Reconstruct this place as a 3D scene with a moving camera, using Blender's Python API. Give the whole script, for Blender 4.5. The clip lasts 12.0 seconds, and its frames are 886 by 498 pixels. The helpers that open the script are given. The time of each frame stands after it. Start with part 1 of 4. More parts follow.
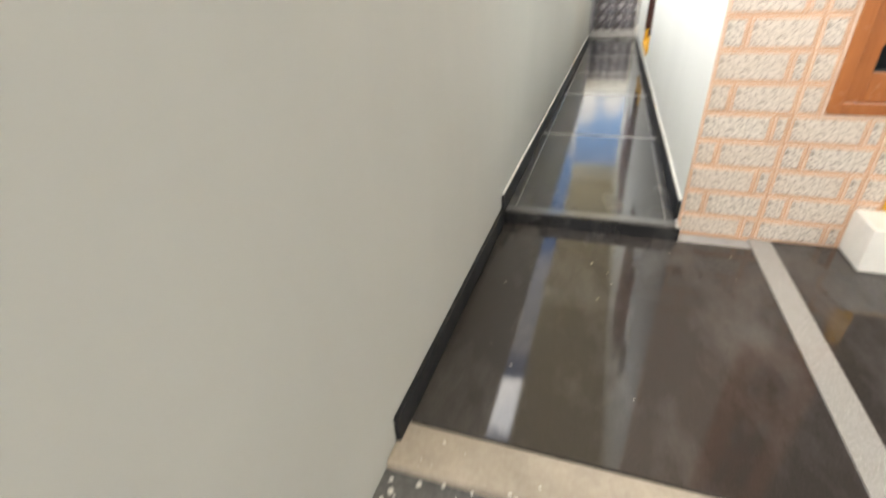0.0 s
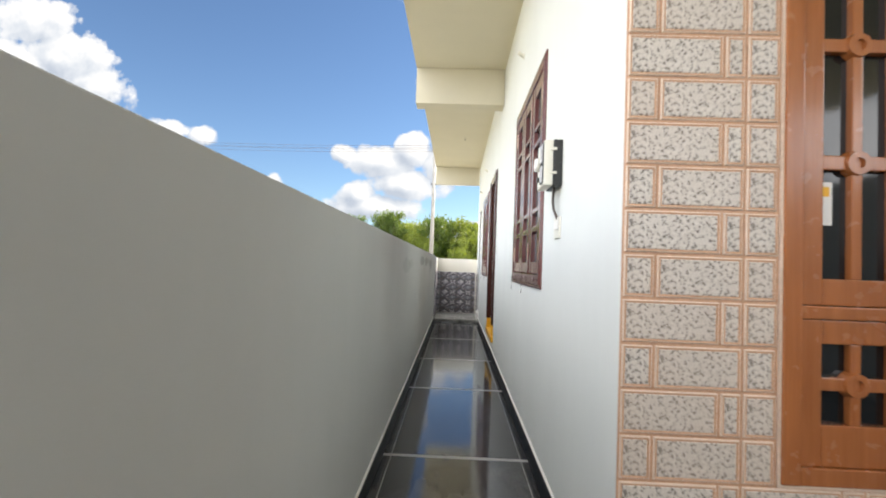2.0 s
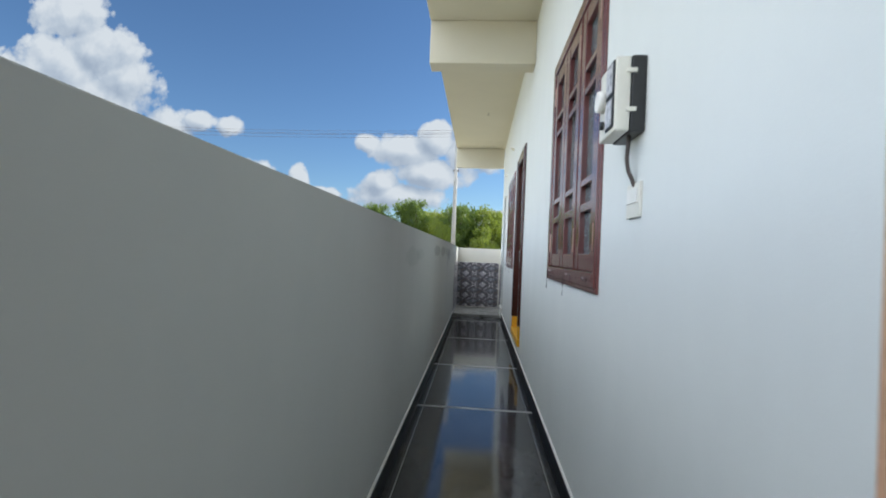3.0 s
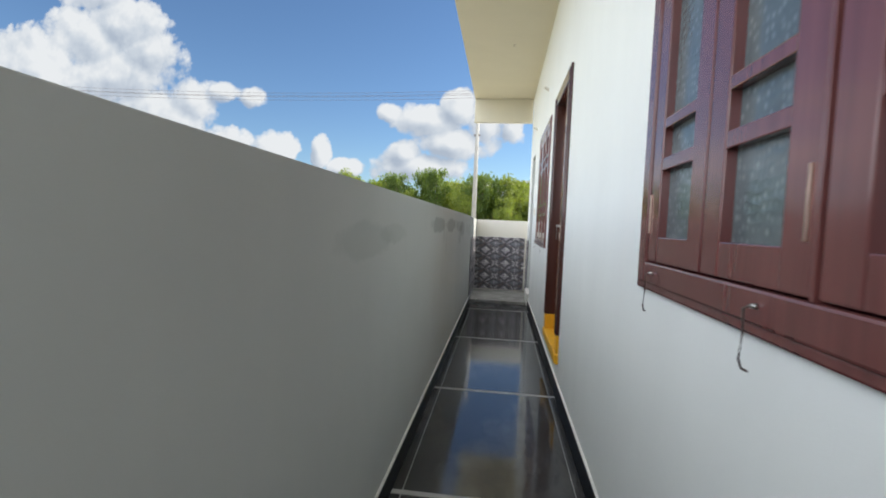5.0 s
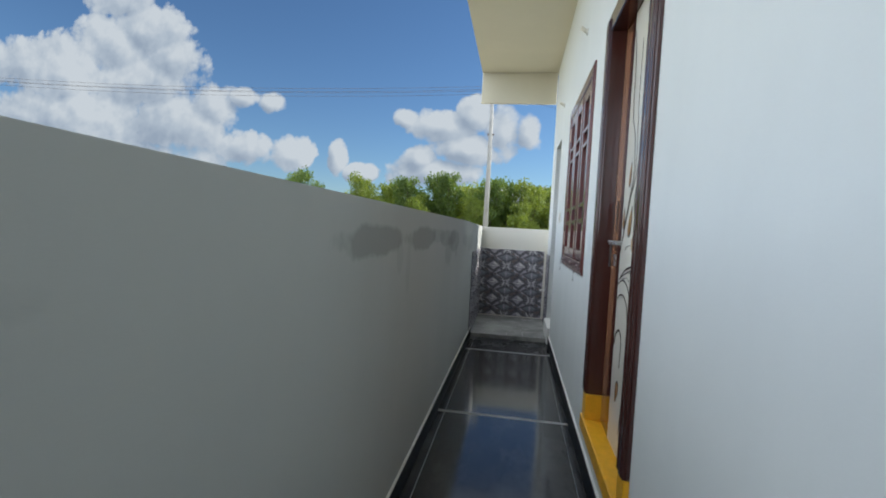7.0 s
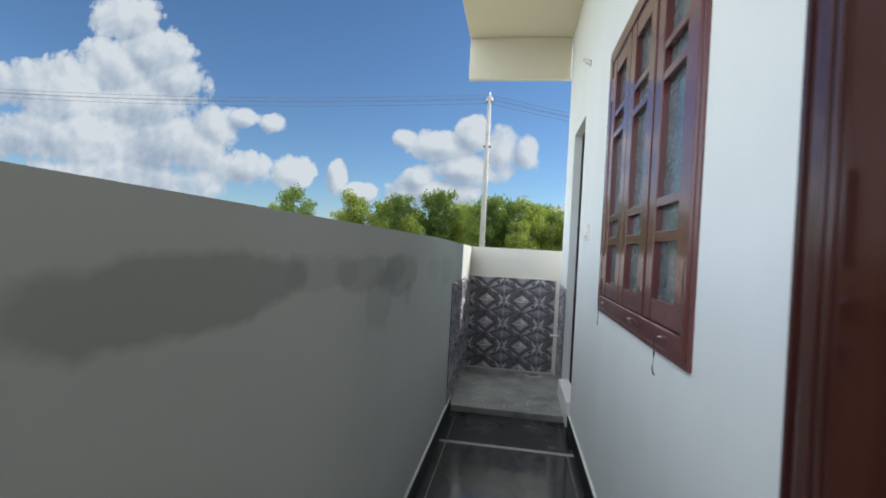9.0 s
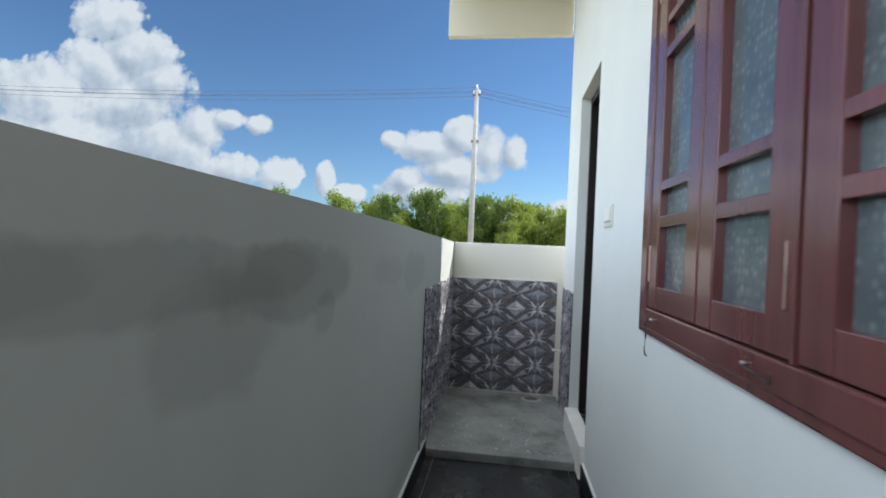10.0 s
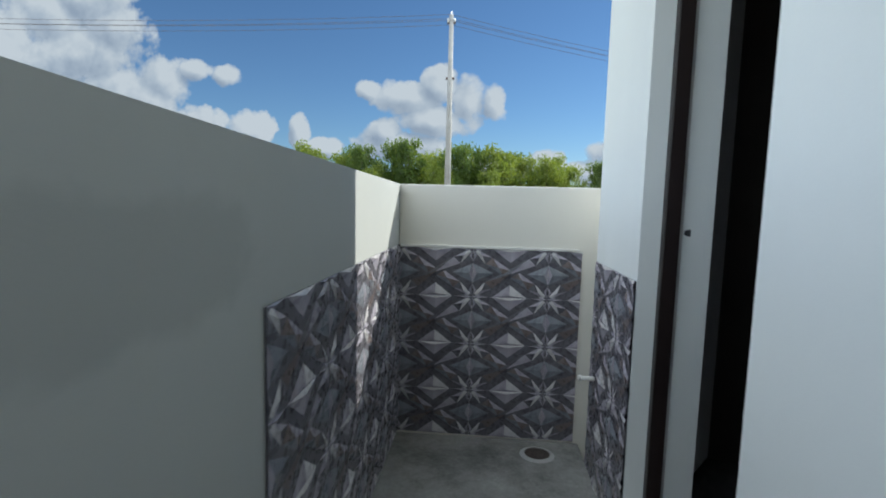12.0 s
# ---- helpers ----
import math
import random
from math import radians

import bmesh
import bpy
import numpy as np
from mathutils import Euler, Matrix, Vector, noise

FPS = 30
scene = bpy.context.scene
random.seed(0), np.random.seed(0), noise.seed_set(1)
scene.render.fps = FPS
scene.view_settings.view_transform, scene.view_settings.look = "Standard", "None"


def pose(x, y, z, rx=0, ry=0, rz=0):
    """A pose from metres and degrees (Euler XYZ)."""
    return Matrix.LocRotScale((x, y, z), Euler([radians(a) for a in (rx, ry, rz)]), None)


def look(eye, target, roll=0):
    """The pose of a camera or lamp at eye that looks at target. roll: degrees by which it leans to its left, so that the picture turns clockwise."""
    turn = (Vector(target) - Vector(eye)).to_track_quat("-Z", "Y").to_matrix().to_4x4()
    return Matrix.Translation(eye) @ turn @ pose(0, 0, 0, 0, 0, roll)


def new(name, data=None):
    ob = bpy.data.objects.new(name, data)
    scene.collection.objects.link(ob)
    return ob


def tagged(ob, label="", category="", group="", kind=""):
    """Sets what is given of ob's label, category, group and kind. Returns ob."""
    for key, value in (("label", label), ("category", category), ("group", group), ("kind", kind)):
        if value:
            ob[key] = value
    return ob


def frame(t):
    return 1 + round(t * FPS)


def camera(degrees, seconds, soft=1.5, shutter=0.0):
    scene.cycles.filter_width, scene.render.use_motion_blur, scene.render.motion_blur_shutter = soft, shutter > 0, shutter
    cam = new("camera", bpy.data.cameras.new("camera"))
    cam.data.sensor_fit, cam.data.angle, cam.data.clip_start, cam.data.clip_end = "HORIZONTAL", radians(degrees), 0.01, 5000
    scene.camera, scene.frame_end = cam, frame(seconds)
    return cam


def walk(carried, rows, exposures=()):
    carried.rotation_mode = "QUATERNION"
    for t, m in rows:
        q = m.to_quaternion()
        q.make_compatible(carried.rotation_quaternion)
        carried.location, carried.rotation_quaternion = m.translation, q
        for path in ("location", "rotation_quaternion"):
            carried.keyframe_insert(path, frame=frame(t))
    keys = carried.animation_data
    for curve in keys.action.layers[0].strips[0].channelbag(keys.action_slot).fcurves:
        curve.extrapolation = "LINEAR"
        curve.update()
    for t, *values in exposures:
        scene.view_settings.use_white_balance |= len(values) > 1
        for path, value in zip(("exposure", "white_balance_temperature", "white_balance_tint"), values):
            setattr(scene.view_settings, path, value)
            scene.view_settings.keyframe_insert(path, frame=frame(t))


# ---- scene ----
cam = camera(87.0, 12.0, soft=1.85, shutter=0.3)
PATH = [
    (0, (-0.006, -0.567, 1.166), (-0.587, 1.07, 0.175), -2.6),
    (0.5, (-0.069, -0.36, 1.153), (-0.341, 1.585, 0.775), -1.3),
    (1, (-0.069, -0.127, 1.172), (-0.278, 1.86, 1.068), 0.2),
    (1.5, (-0.015, 0.161, 1.213), (-0.233, 2.149, 1.17), 1.8),
    (2, (-0.067, 0.52, 1.209), (-0.123, 2.519, 1.276), 2.1),
    (2.5, (-0.065, 0.97, 1.213), (-0.156, 2.967, 1.277), 1.6),
    (3, (-0.04, 1.39, 1.226), (-0.193, 3.384, 1.243), 2.4),
    (3.2, (-0.054, 1.577, 1.213), (-0.201, 3.572, 1.212), 2.4),
    (5, (-0.026, 3.033, 1.265), (-0.27, 5.015, 1.154), 2.4),
    (5.5, (0.012, 3.516, 1.252), (-0.275, 5.493, 1.151), 2.4),
    (6, (0.026, 4.006, 1.249), (-0.272, 5.982, 1.163), 2.9),
    (6.5, (-0.003, 4.457, 1.283), (-0.304, 6.432, 1.192), 3.1),
    (8.3, (0.028, 6.15, 1.325), (-0.294, 8.123, 1.269), 2.9),
    (8.5, (0.032, 6.322, 1.307), (-0.285, 8.296, 1.27), 2.8),
    (9, (-0.027, 6.798, 1.337), (-0.333, 8.774, 1.329), 3.1),
    (9.5, (-0.042, 7.255, 1.303), (-0.333, 9.234, 1.306), 3.0),
    (10, (-0.049, 7.726, 1.296), (-0.311, 9.709, 1.294), 2.5),
    (10.5, (-0.084, 8.183, 1.327), (-0.324, 10.168, 1.298), 2.5),
    (11, (-0.076, 8.656, 1.302), (-0.316, 10.64, 1.224), 2.7),
    (11.5, (-0.08, 9.107, 1.275), (-0.295, 11.092, 1.155), 1.7),
    (12, (-0.071, 9.544, 1.27), (-0.242, 11.527, 1.073), 1.4),
]
EXPOSURES = [(0.0, 2.48, 6900, 11), (0.5, 2.08, 6850, 13), (1.0, 1.85, 6700, 13), (1.5, 1.6, 6600, 13), (2.0, 1.48, 6400, 11), (2.5, 1.22, 6150, 9), (3.0, 0.88, 5700, 7), (3.2, 0.76, 5750, 8),
             (5.0, 1.10, 6050, 9), (5.5, 1.2, 6150, 9), (6.0, 1.05, 5800, 8), (6.5, 0.62, 5600, 6), (8.3, 0.88, 5900, 8), (9.5, 0.80, 5600, 6), (10.5, 1.05, 5650, 6), (11.5, 0.75, 5600, 5), (12.0, 0.6, 5500, 4)]
walk(cam, [(t, look(eye, target, roll)) for t, eye, target, roll in PATH], EXPOSURES)

# ---- light ----
SUN_AZ, SUN_EL = 56.0, 29.5          # degrees: towards +x from +y, and up
world = bpy.data.worlds.new("sky")
scene.world = world
world.use_nodes = True
wt = world.node_tree
sky = wt.nodes.new("ShaderNodeTexSky")
sky.sky_type, sky.sun_disc = "NISHITA", False
sky.sun_elevation, sky.sun_rotation = radians(SUN_EL), radians(SUN_AZ)
sky.air_density, sky.dust_density, sky.ozone_density = 1.0, 0.1, 4.0
wt.links.new(sky.outputs[0], wt.nodes["Background"].inputs[0])
wt.nodes["Background"].inputs[1].default_value = 0.060
sun = new("sun", bpy.data.lights.new("sun", "SUN"))
sun.data.energy, sun.data.angle, sun.data.color = 4.0, radians(0.5), (1.0, 0.88, 0.72)
_a, _e = radians(SUN_AZ), radians(SUN_EL)
sun.matrix_world = look((0, 0, 30), Vector((0, 0, 30)) - Vector((math.sin(_a) * math.cos(_e), math.cos(_a) * math.cos(_e), math.sin(_e))))

# ---- materials ----


class Nodes:
    """A short hand for building a node material."""

    def __init__(self, name, rough=0.6, metal=0.0, spec=0.5):
        self.mat = bpy.data.materials.new(name)
        self.mat.use_nodes = True
        self.t = self.mat.node_tree
        self.bsdf = self.t.nodes["Principled BSDF"]
        self.bsdf.inputs["Roughness"].default_value = rough
        self.bsdf.inputs["Metallic"].default_value = metal
        self.bsdf.inputs["Specular IOR Level"].default_value = spec
        self.co = self.t.nodes.new("ShaderNodeTexCoord").outputs["Object"]

    def add(self, kind, **settings):
        n = self.t.nodes.new(kind)
        for k, v in settings.items():
            n.inputs[k.replace("_", " ")].default_value = v
        return n

    def link(self, a, b):
        self.t.links.new(a, b)

    def scaled(self, s):
        n = self.t.nodes.new("ShaderNodeVectorMath")
        n.operation = "MULTIPLY"
        self.link(self.co, n.inputs[0])
        n.inputs[1].default_value = s
        return n.outputs[0]

    def noise(self, scale, detail=4.0, rough=0.55, stretch=None):
        n = self.add("ShaderNodeTexNoise", Scale=scale, Detail=detail, Roughness=rough)
        self.link(self.scaled(stretch) if stretch else self.co, n.inputs["Vector"])
        return n.outputs["Fac"]

    def ramp(self, fac, stops):
        n = self.t.nodes.new("ShaderNodeValToRGB")
        e = n.color_ramp.elements
        while len(e) < len(stops):
            e.new(0.5)
        for el, (p, c) in zip(e, stops):
            el.position, el.color = p, (*c, 1) if len(c) == 3 else c
        self.link(fac, n.inputs[0])
        return n.outputs[0]

    def mix(self, fac, a, b, blend="MIX"):
        n = self.t.nodes.new("ShaderNodeMix")
        n.data_type, n.blend_type = "RGBA", blend
        for sock, v in ((n.inputs[0], fac), (n.inputs[6], a), (n.inputs[7], b)):
            if hasattr(v, "is_linked"):
                self.link(v, sock)
            else:
                sock.default_value = v if not isinstance(v, tuple) else (*v, 1)
        return n.outputs[2]

    def math(self, op, a, b=0.0, clamp=False):
        n = self.t.nodes.new("ShaderNodeMath")
        n.operation, n.use_clamp = op, clamp
        for sock, v in zip(n.inputs, (a, b)):
            if hasattr(v, "is_linked"):
                self.link(v, sock)
            else:
                sock.default_value = v
        return n.outputs[0]

    def color(self, c):
        if isinstance(c, tuple):
            self.bsdf.inputs["Base Color"].default_value = (*c, 1)
        else:
            self.link(c, self.bsdf.inputs["Base Color"])
        return self

    def rough(self, fac, lo, hi):
        n = self.add("ShaderNodeMapRange")
        n.inputs["To Min"].default_value, n.inputs["To Max"].default_value = lo, hi
        self.link(fac, n.inputs["Value"])
        self.link(n.outputs[0], self.bsdf.inputs["Roughness"])
        return self

    def bump(self, fac, strength, dist=0.01):
        n = self.add("ShaderNodeBump", Strength=strength, Distance=dist)
        self.link(fac, n.inputs["Height"])
        self.link(n.outputs[0], self.bsdf.inputs["Normal"])
        return self


def simple(name, c, rough=0.6, metal=0.0, vary=0.12, scale=12.0, bump=0.0, spec=0.5):
    n = Nodes(name, rough, metal, spec)
    f = n.noise(scale)
    dark = tuple(v * (1 - vary) for v in c)
    lite = tuple(min(1, v * (1 + vary)) for v in c)
    n.color(n.ramp(f, [(0.3, dark), (0.7, lite)]))
    n.rough(n.noise(scale * 3), max(0.02, rough - 0.08), min(1, rough + 0.08))
    if bump:
        n.bump(n.noise(scale * 8, 6), bump)
    return n.mat


def painted_wall(name, c, stains=False):
    """Matt painted cement plaster with roller grain, faint clouding and, on one wall, damp patches."""
    n = Nodes(name, 0.72, 0, 0.3)
    base = n.ramp(n.noise(1.1, 5, 0.6), [(0.3, tuple(v * 0.93 for v in c)), (0.7, c)])
    base = n.mix(0.35, base, n.ramp(n.noise(0.9, 4, 0.6, (1, 2.2, 0.5)), [(0.35, tuple(v * 0.9 for v in c)), (0.65, c)]))
    if stains:
        sep = n.t.nodes.new("ShaderNodeSeparateXYZ")
        n.link(n.co, sep.inputs[0])
        wob = n.math("MULTIPLY", n.math("SUBTRACT", n.noise(5.5, 6, 0.6), 0.5), 1.5)
        for cy, cz, ry, rz, amount in ((6.60, 1.25, 0.36, 0.055, 0.50), (7.47, 1.245, 0.31, 0.055, 0.50), (8.40, 1.235, 0.38, 0.05, 0.32), (7.95, 1.25, 0.2, 0.04, 0.2), (8.72, 1.21, 0.30, 0.075, 0.36),
                                       (8.88, 1.12, 0.06, 0.05, 0.22), (8.45, 1.14, 0.16, 0.11, 0.25), (7.10, 1.12, 0.035, 0.13, 0.12), (6.93, 1.18, 0.05, 0.07, 0.14),
                                       (4.70, 1.19, 0.32, 0.06, 0.18), (5.05, 1.21, 0.22, 0.04, 0.15), (10.10, 1.17, 0.28, 0.10, 0.2), (9.55, 1.2, 0.2, 0.06, 0.15)):
            dy = n.math("DIVIDE", n.math("SUBTRACT", sep.outputs[1], cy), ry)
            dz = n.math("DIVIDE", n.math("SUBTRACT", sep.outputs[2], cz), rz)
            d = n.math("SQRT", n.math("ADD", n.math("MULTIPLY", dy, dy), n.math("MULTIPLY", dz, dz)))
            m = n.math("SUBTRACT", 1.25, n.math("ADD", d, wob))
            m = n.math("MULTIPLY", n.math("MULTIPLY", m, 3.2, True), amount)
            base = n.mix(m, base, (0.17, 0.17, 0.15))
    n.color(base)
    n.bump(n.math("ADD", n.noise(160, 3), n.math("MULTIPLY", n.noise(14, 4), 1.5)), 0.11, 0.003)
    return n.mat


def granite(name, c, rough=0.045):
    n = Nodes(name, rough, 0, 0.5)
    fine = n.ramp(n.noise(260, 3, 0.7), [(0.42, tuple(v * 0.6 for v in c)), (0.62, c), (0.8, tuple(min(1, v * 2.2) for v in c))])
    info = n.t.nodes.new("ShaderNodeObjectInfo")
    dust = n.ramp(n.noise(2.2, 6, 0.65, (1.5, 0.6, 1)), [(0.48, (0, 0, 0)), (0.78, (0.30, 0.30, 0.30))])
    n.color(n.mix(dust, n.mix(n.math("MULTIPLY", info.outputs["Random"], 0.3), fine, tuple(v * 0.7 for v in c)), (0.22, 0.21, 0.20)))
    n.rough(n.noise(3.0, 6, 0.7), rough * 0.25, rough * 1.5)
    return n.mat


def wood(name, dark, lite, rough=0.3, axis=2, scale=1.0):
    n = Nodes(name, rough)
    s = [14.0, 14.0, 14.0]
    s[axis] = 0.9
    grain = n.noise(2.2 * scale, 8, 0.65, tuple(s))
    broad = n.noise(0.8 * scale, 3, 0.5, tuple(v * 0.3 for v in s))
    c = n.mix(0.4, n.ramp(grain, [(0.3, dark), (0.7, lite)]), n.ramp(broad, [(0.35, dark), (0.65, lite)]))
    n.color(c)
    n.rough(n.noise(20, 4), rough * 0.7, rough * 1.4)
    n.bsdf.inputs["Coat Weight"].default_value = 0.5
    n.bsdf.inputs["Coat Roughness"].default_value = 0.12
    n.bump(grain, 0.05, 0.002)
    return n.mat


def concrete(name, c, patches=0.5):
    n = Nodes(name, 0.75)
    big = n.ramp(n.noise(2.6, 7, 0.65), [(0.3, tuple(v * (1 - patches) for v in c)), (0.5, c), (0.75, tuple(min(1, v * (1 + patches)) for v in c))])
    n.color(n.mix(0.12, big, n.ramp(n.noise(70, 4), [(0.4, (0.1, 0.1, 0.1)), (0.7, (0.5, 0.5, 0.48))])))
    n.bump(n.math("ADD", n.noise(40, 6), n.noise(6, 4)), 0.35, 0.006)
    return n.mat


def speckled(name):
    """Printed stone-chip face of the elevation tiles."""
    n = Nodes(name, 0.42)
    v = n.add("ShaderNodeTexVoronoi", Scale=130.0)
    n.link(n.co, v.inputs["Vector"])
    chips = n.ramp(n.noise(92, 2.5, 0.6), [(0.345, (0.03, 0.026, 0.026)), (0.405, (0.24, 0.22, 0.20)), (0.46, (0.58, 0.54, 0.48)), (0.70, (0.74, 0.70, 0.64))])
    cells = n.ramp(v.outputs["Distance"], [(0.05, (0.30, 0.25, 0.22)), (0.45, (0.66, 0.60, 0.54))])
    info = n.t.nodes.new("ShaderNodeObjectInfo")
    n.color(n.mix(n.math("MULTIPLY", n.math("ADD", n.math("MULTIPLY", info.outputs["Random"], 0.2), 0.15), 1.0), n.mix(0.15, chips, cells), (0.54, 0.41, 0.31)))
    n.bump(n.noise(92, 2.5, 0.6), 0.4, 0.003)
    return n.mat


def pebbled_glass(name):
    """Figured glass with small raised cells; the dark behind is put into its colour."""
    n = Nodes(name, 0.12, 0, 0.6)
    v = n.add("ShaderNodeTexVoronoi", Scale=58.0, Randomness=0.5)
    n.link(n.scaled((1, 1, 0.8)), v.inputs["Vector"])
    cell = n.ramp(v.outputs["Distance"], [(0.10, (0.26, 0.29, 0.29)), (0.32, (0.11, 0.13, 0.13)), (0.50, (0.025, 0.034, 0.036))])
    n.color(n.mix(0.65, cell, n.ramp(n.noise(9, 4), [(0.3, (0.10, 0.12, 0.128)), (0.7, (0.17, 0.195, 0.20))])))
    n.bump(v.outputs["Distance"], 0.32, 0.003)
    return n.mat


def leafy(name, c):
    n = Nodes(name, 0.55)
    g = n.t.nodes.new("ShaderNodeNewGeometry")
    n.color(n.ramp(g.outputs["Random Per Island"], [(0.0, tuple(v * 0.55 for v in c)), (0.6, c), (1.0, (c[0] * 1.9, c[1] * 1.5, c[2] * 1.1))]))
    n.bsdf.inputs["Transmission Weight"].default_value = 0.0
    n.bsdf.inputs["Subsurface Weight"].default_value = 0.0
    tr = n.t.nodes.new("ShaderNodeBsdfTranslucent")
    tr.inputs[0].default_value = (c[0] * 2.2, c[1] * 1.9, c[2] * 0.8, 1)
    mx = n.t.nodes.new("ShaderNodeMixShader")
    mx.inputs[0].default_value = 0.4
    n.link(n.bsdf.outputs[0], mx.inputs[1])
    n.link(tr.outputs[0], mx.inputs[2])
    n.link(mx.outputs[0], n.t.nodes["Material Output"].inputs[0])
    return n.mat


M_LEFT = painted_wall("compound_wall_paint", (0.455, 0.46, 0.43), stains=True)
M_HOUSE = painted_wall("house_wall_paint", (0.765, 0.78, 0.75))
M_SOFFIT = painted_wall("soffit_paint", (0.66, 0.615, 0.49))
M_END = painted_wall("end_wall_paint", (0.74, 0.71, 0.63))
M_GRANITE = granite("polished_grey_granite", (0.055, 0.054, 0.054), 0.10)
M_BLACK = granite("polished_black_granite", (0.012, 0.012, 0.013), 0.30)
M_SKIRT = simple("dull_black_skirting", (0.014, 0.015, 0.017), 0.5, vary=0.3, scale=9, spec=0.25)
M_PORCH = granite("dusty_brown_granite", (0.050, 0.043, 0.040), 0.07)
M_STRIP = concrete("pale_joint_strip", (0.40, 0.39, 0.38), 0.2)
M_MARBLE = granite("white_marble_strip", (0.42, 0.40, 0.38), 0.18)
M_CEMENT = concrete("tan_cement", (0.42, 0.36, 0.29), 0.25)
M_CONC = concrete("stained_concrete", (0.24, 0.235, 0.22), 0.75)
M_ROUGH = concrete("rough_dark_slab", (0.08, 0.08, 0.08), 0.6)
M_GROUND = concrete("dry_ground", (0.31, 0.28, 0.18), 0.4)
M_GROUT = simple("salmon_grout", (0.58, 0.35, 0.22), 0.55, vary=0.12, scale=60)
M_RIM = simple("pale_brick_rim", (0.70, 0.56, 0.44), 0.45, vary=0.1, scale=80)
M_BRICK = speckled("speckled_tile_face")
M_TEAK = wood("orange_teak", (0.25, 0.075, 0.021), (0.44, 0.155, 0.048), 0.24)
M_MAROON = wood("maroon_varnished_wood", (0.102, 0.033, 0.031), (0.165, 0.056, 0.051), 0.2)
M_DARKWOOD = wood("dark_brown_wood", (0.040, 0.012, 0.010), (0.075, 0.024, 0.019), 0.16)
M_EBONY = simple("dark_door_frame_paint", (0.014, 0.008, 0.007), 0.4, vary=0.15, scale=6)
M_NOSE = granite("worn_grey_granite_edge", (0.15, 0.15, 0.15), 0.16)
M_PLANK = wood("warm_brown_board", (0.25, 0.105, 0.05), (0.46, 0.225, 0.115), 0.18)
M_YELLOW = simple("yellow_paint", (0.80, 0.42, 0.015), 0.4, vary=0.1, scale=20, bump=0.05)
M_WHITE = simple("white_paint", (0.78, 0.76, 0.71), 0.55, vary=0.06, scale=9, bump=0.08)
M_PLASTIC = simple("cream_plastic", (0.74, 0.71, 0.62), 0.35, vary=0.04, scale=20)
M_BLACKP = simple("black_plastic", (0.02, 0.02, 0.02), 0.4, vary=0.2, scale=30)
M_STEEL = simple("brushed_steel", (0.5, 0.5, 0.5), 0.28, 1.0, vary=0.1, scale=40)
M_COPPER = simple("coppery_steel", (0.55, 0.40, 0.32), 0.35, 1.0, vary=0.1, scale=40)
M_IRON = simple("dull_iron", (0.10, 0.08, 0.07), 0.5, 0.6, vary=0.3, scale=60)
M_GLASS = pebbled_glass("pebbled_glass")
M_DGLASS = simple("dark_window_glass", (0.006, 0.008, 0.009), 0.03, vary=0.2, scale=3, spec=0.6)
M_PANEL = simple("cream_laminate", (0.76, 0.72, 0.61), 0.12, vary=0.06, scale=3)
M_LINE = simple("dark_brown_ink", (0.075, 0.055, 0.045), 0.15, vary=0.2, scale=20)
M_DROP = wood("amber_print", (0.32, 0.14, 0.045), (0.66, 0.44, 0.24), 0.14)
M_TILE_D = simple("charcoal_glazed", (0.105, 0.100, 0.112), 0.28, vary=0.25, scale=14)
M_TILE_M = simple("grey_glazed", (0.34, 0.315, 0.355), 0.28, vary=0.2, scale=14)
M_TILE_B = simple("taupe_glazed", (0.155, 0.125, 0.118), 0.28, vary=0.2, scale=14)
M_TILE_L = simple("silver_glazed", (0.54, 0.52, 0.52), 0.28, vary=0.12, scale=14)
M_TILE_T = simple("slate_glazed", (0.20, 0.21, 0.235), 0.28, vary=0.2, scale=14)
# near-black colour that stands for the shade inside the bathroom doorway
M_GLOOM = simple("bathroom_gloom", (0.022, 0.018, 0.016), 0.5, vary=0.3, scale=5, spec=0.3)
M_POLE = concrete("pole_concrete", (0.27, 0.26, 0.24), 0.2)
M_BARK = simple("grey_brown_bark", (0.13, 0.10, 0.07), 0.9, vary=0.3, scale=8, bump=0.4)
M_LEAF = leafy("bright_leaves", (0.12, 0.17, 0.024))
M_LEAF_B = leafy("deep_leaves", (0.075, 0.125, 0.022))
M_INNER = simple("cream_room_paint", (0.55, 0.50, 0.38), 0.7, vary=0.06, scale=3)
M_DOORGREY = simple("grey_flush_door", (0.56, 0.55, 0.54), 0.45, vary=0.1, scale=5)


# cumulus heaps on the far sky: centre and half width, half height, in metres at the backdrop
TOWER = ((-1435, 770, 165, 96), (-1325, 640, 198, 111), (-1465, 595, 203, 129), (-1230, 545, 124, 95), (-1350, 465, 254, 112), (-1650, 495, 268, 148),
         (-1865, 530, 219, 117), (-1585, 335, 322, 131), (-1220, 320, 248, 126), (-1860, 345, 239, 117), (-1065, 385, 103, 78), (-940, 235, 118, 77))
SMALL = ((-850, 395, 59, 40), (-950, 410, 84, 38), (-765, 220, 97, 76), (-605, 220, 40, 66), (-520, 170, 77, 33), (-375, 350, 54, 35), (-255, 330, 131, 57),
         (-155, 365, 71, 62), (-55, 310, 70, 98), (15, 310, 55, 70), (-325, 220, 67, 46), (-165, 250, 129, 57), (-265, 175, 176, 58), (200, 140, 70, 40),
         (420, 170, 120, 45), (800, 300, 260, 120), (100, 110, 400, 40), (-1500, 170, 600, 110))
VEIL = ((-250, 1180, 520, 300), (380, 1130, 460, 320), (-900, 1300, 380, 200), (-30, 960, 330, 130))


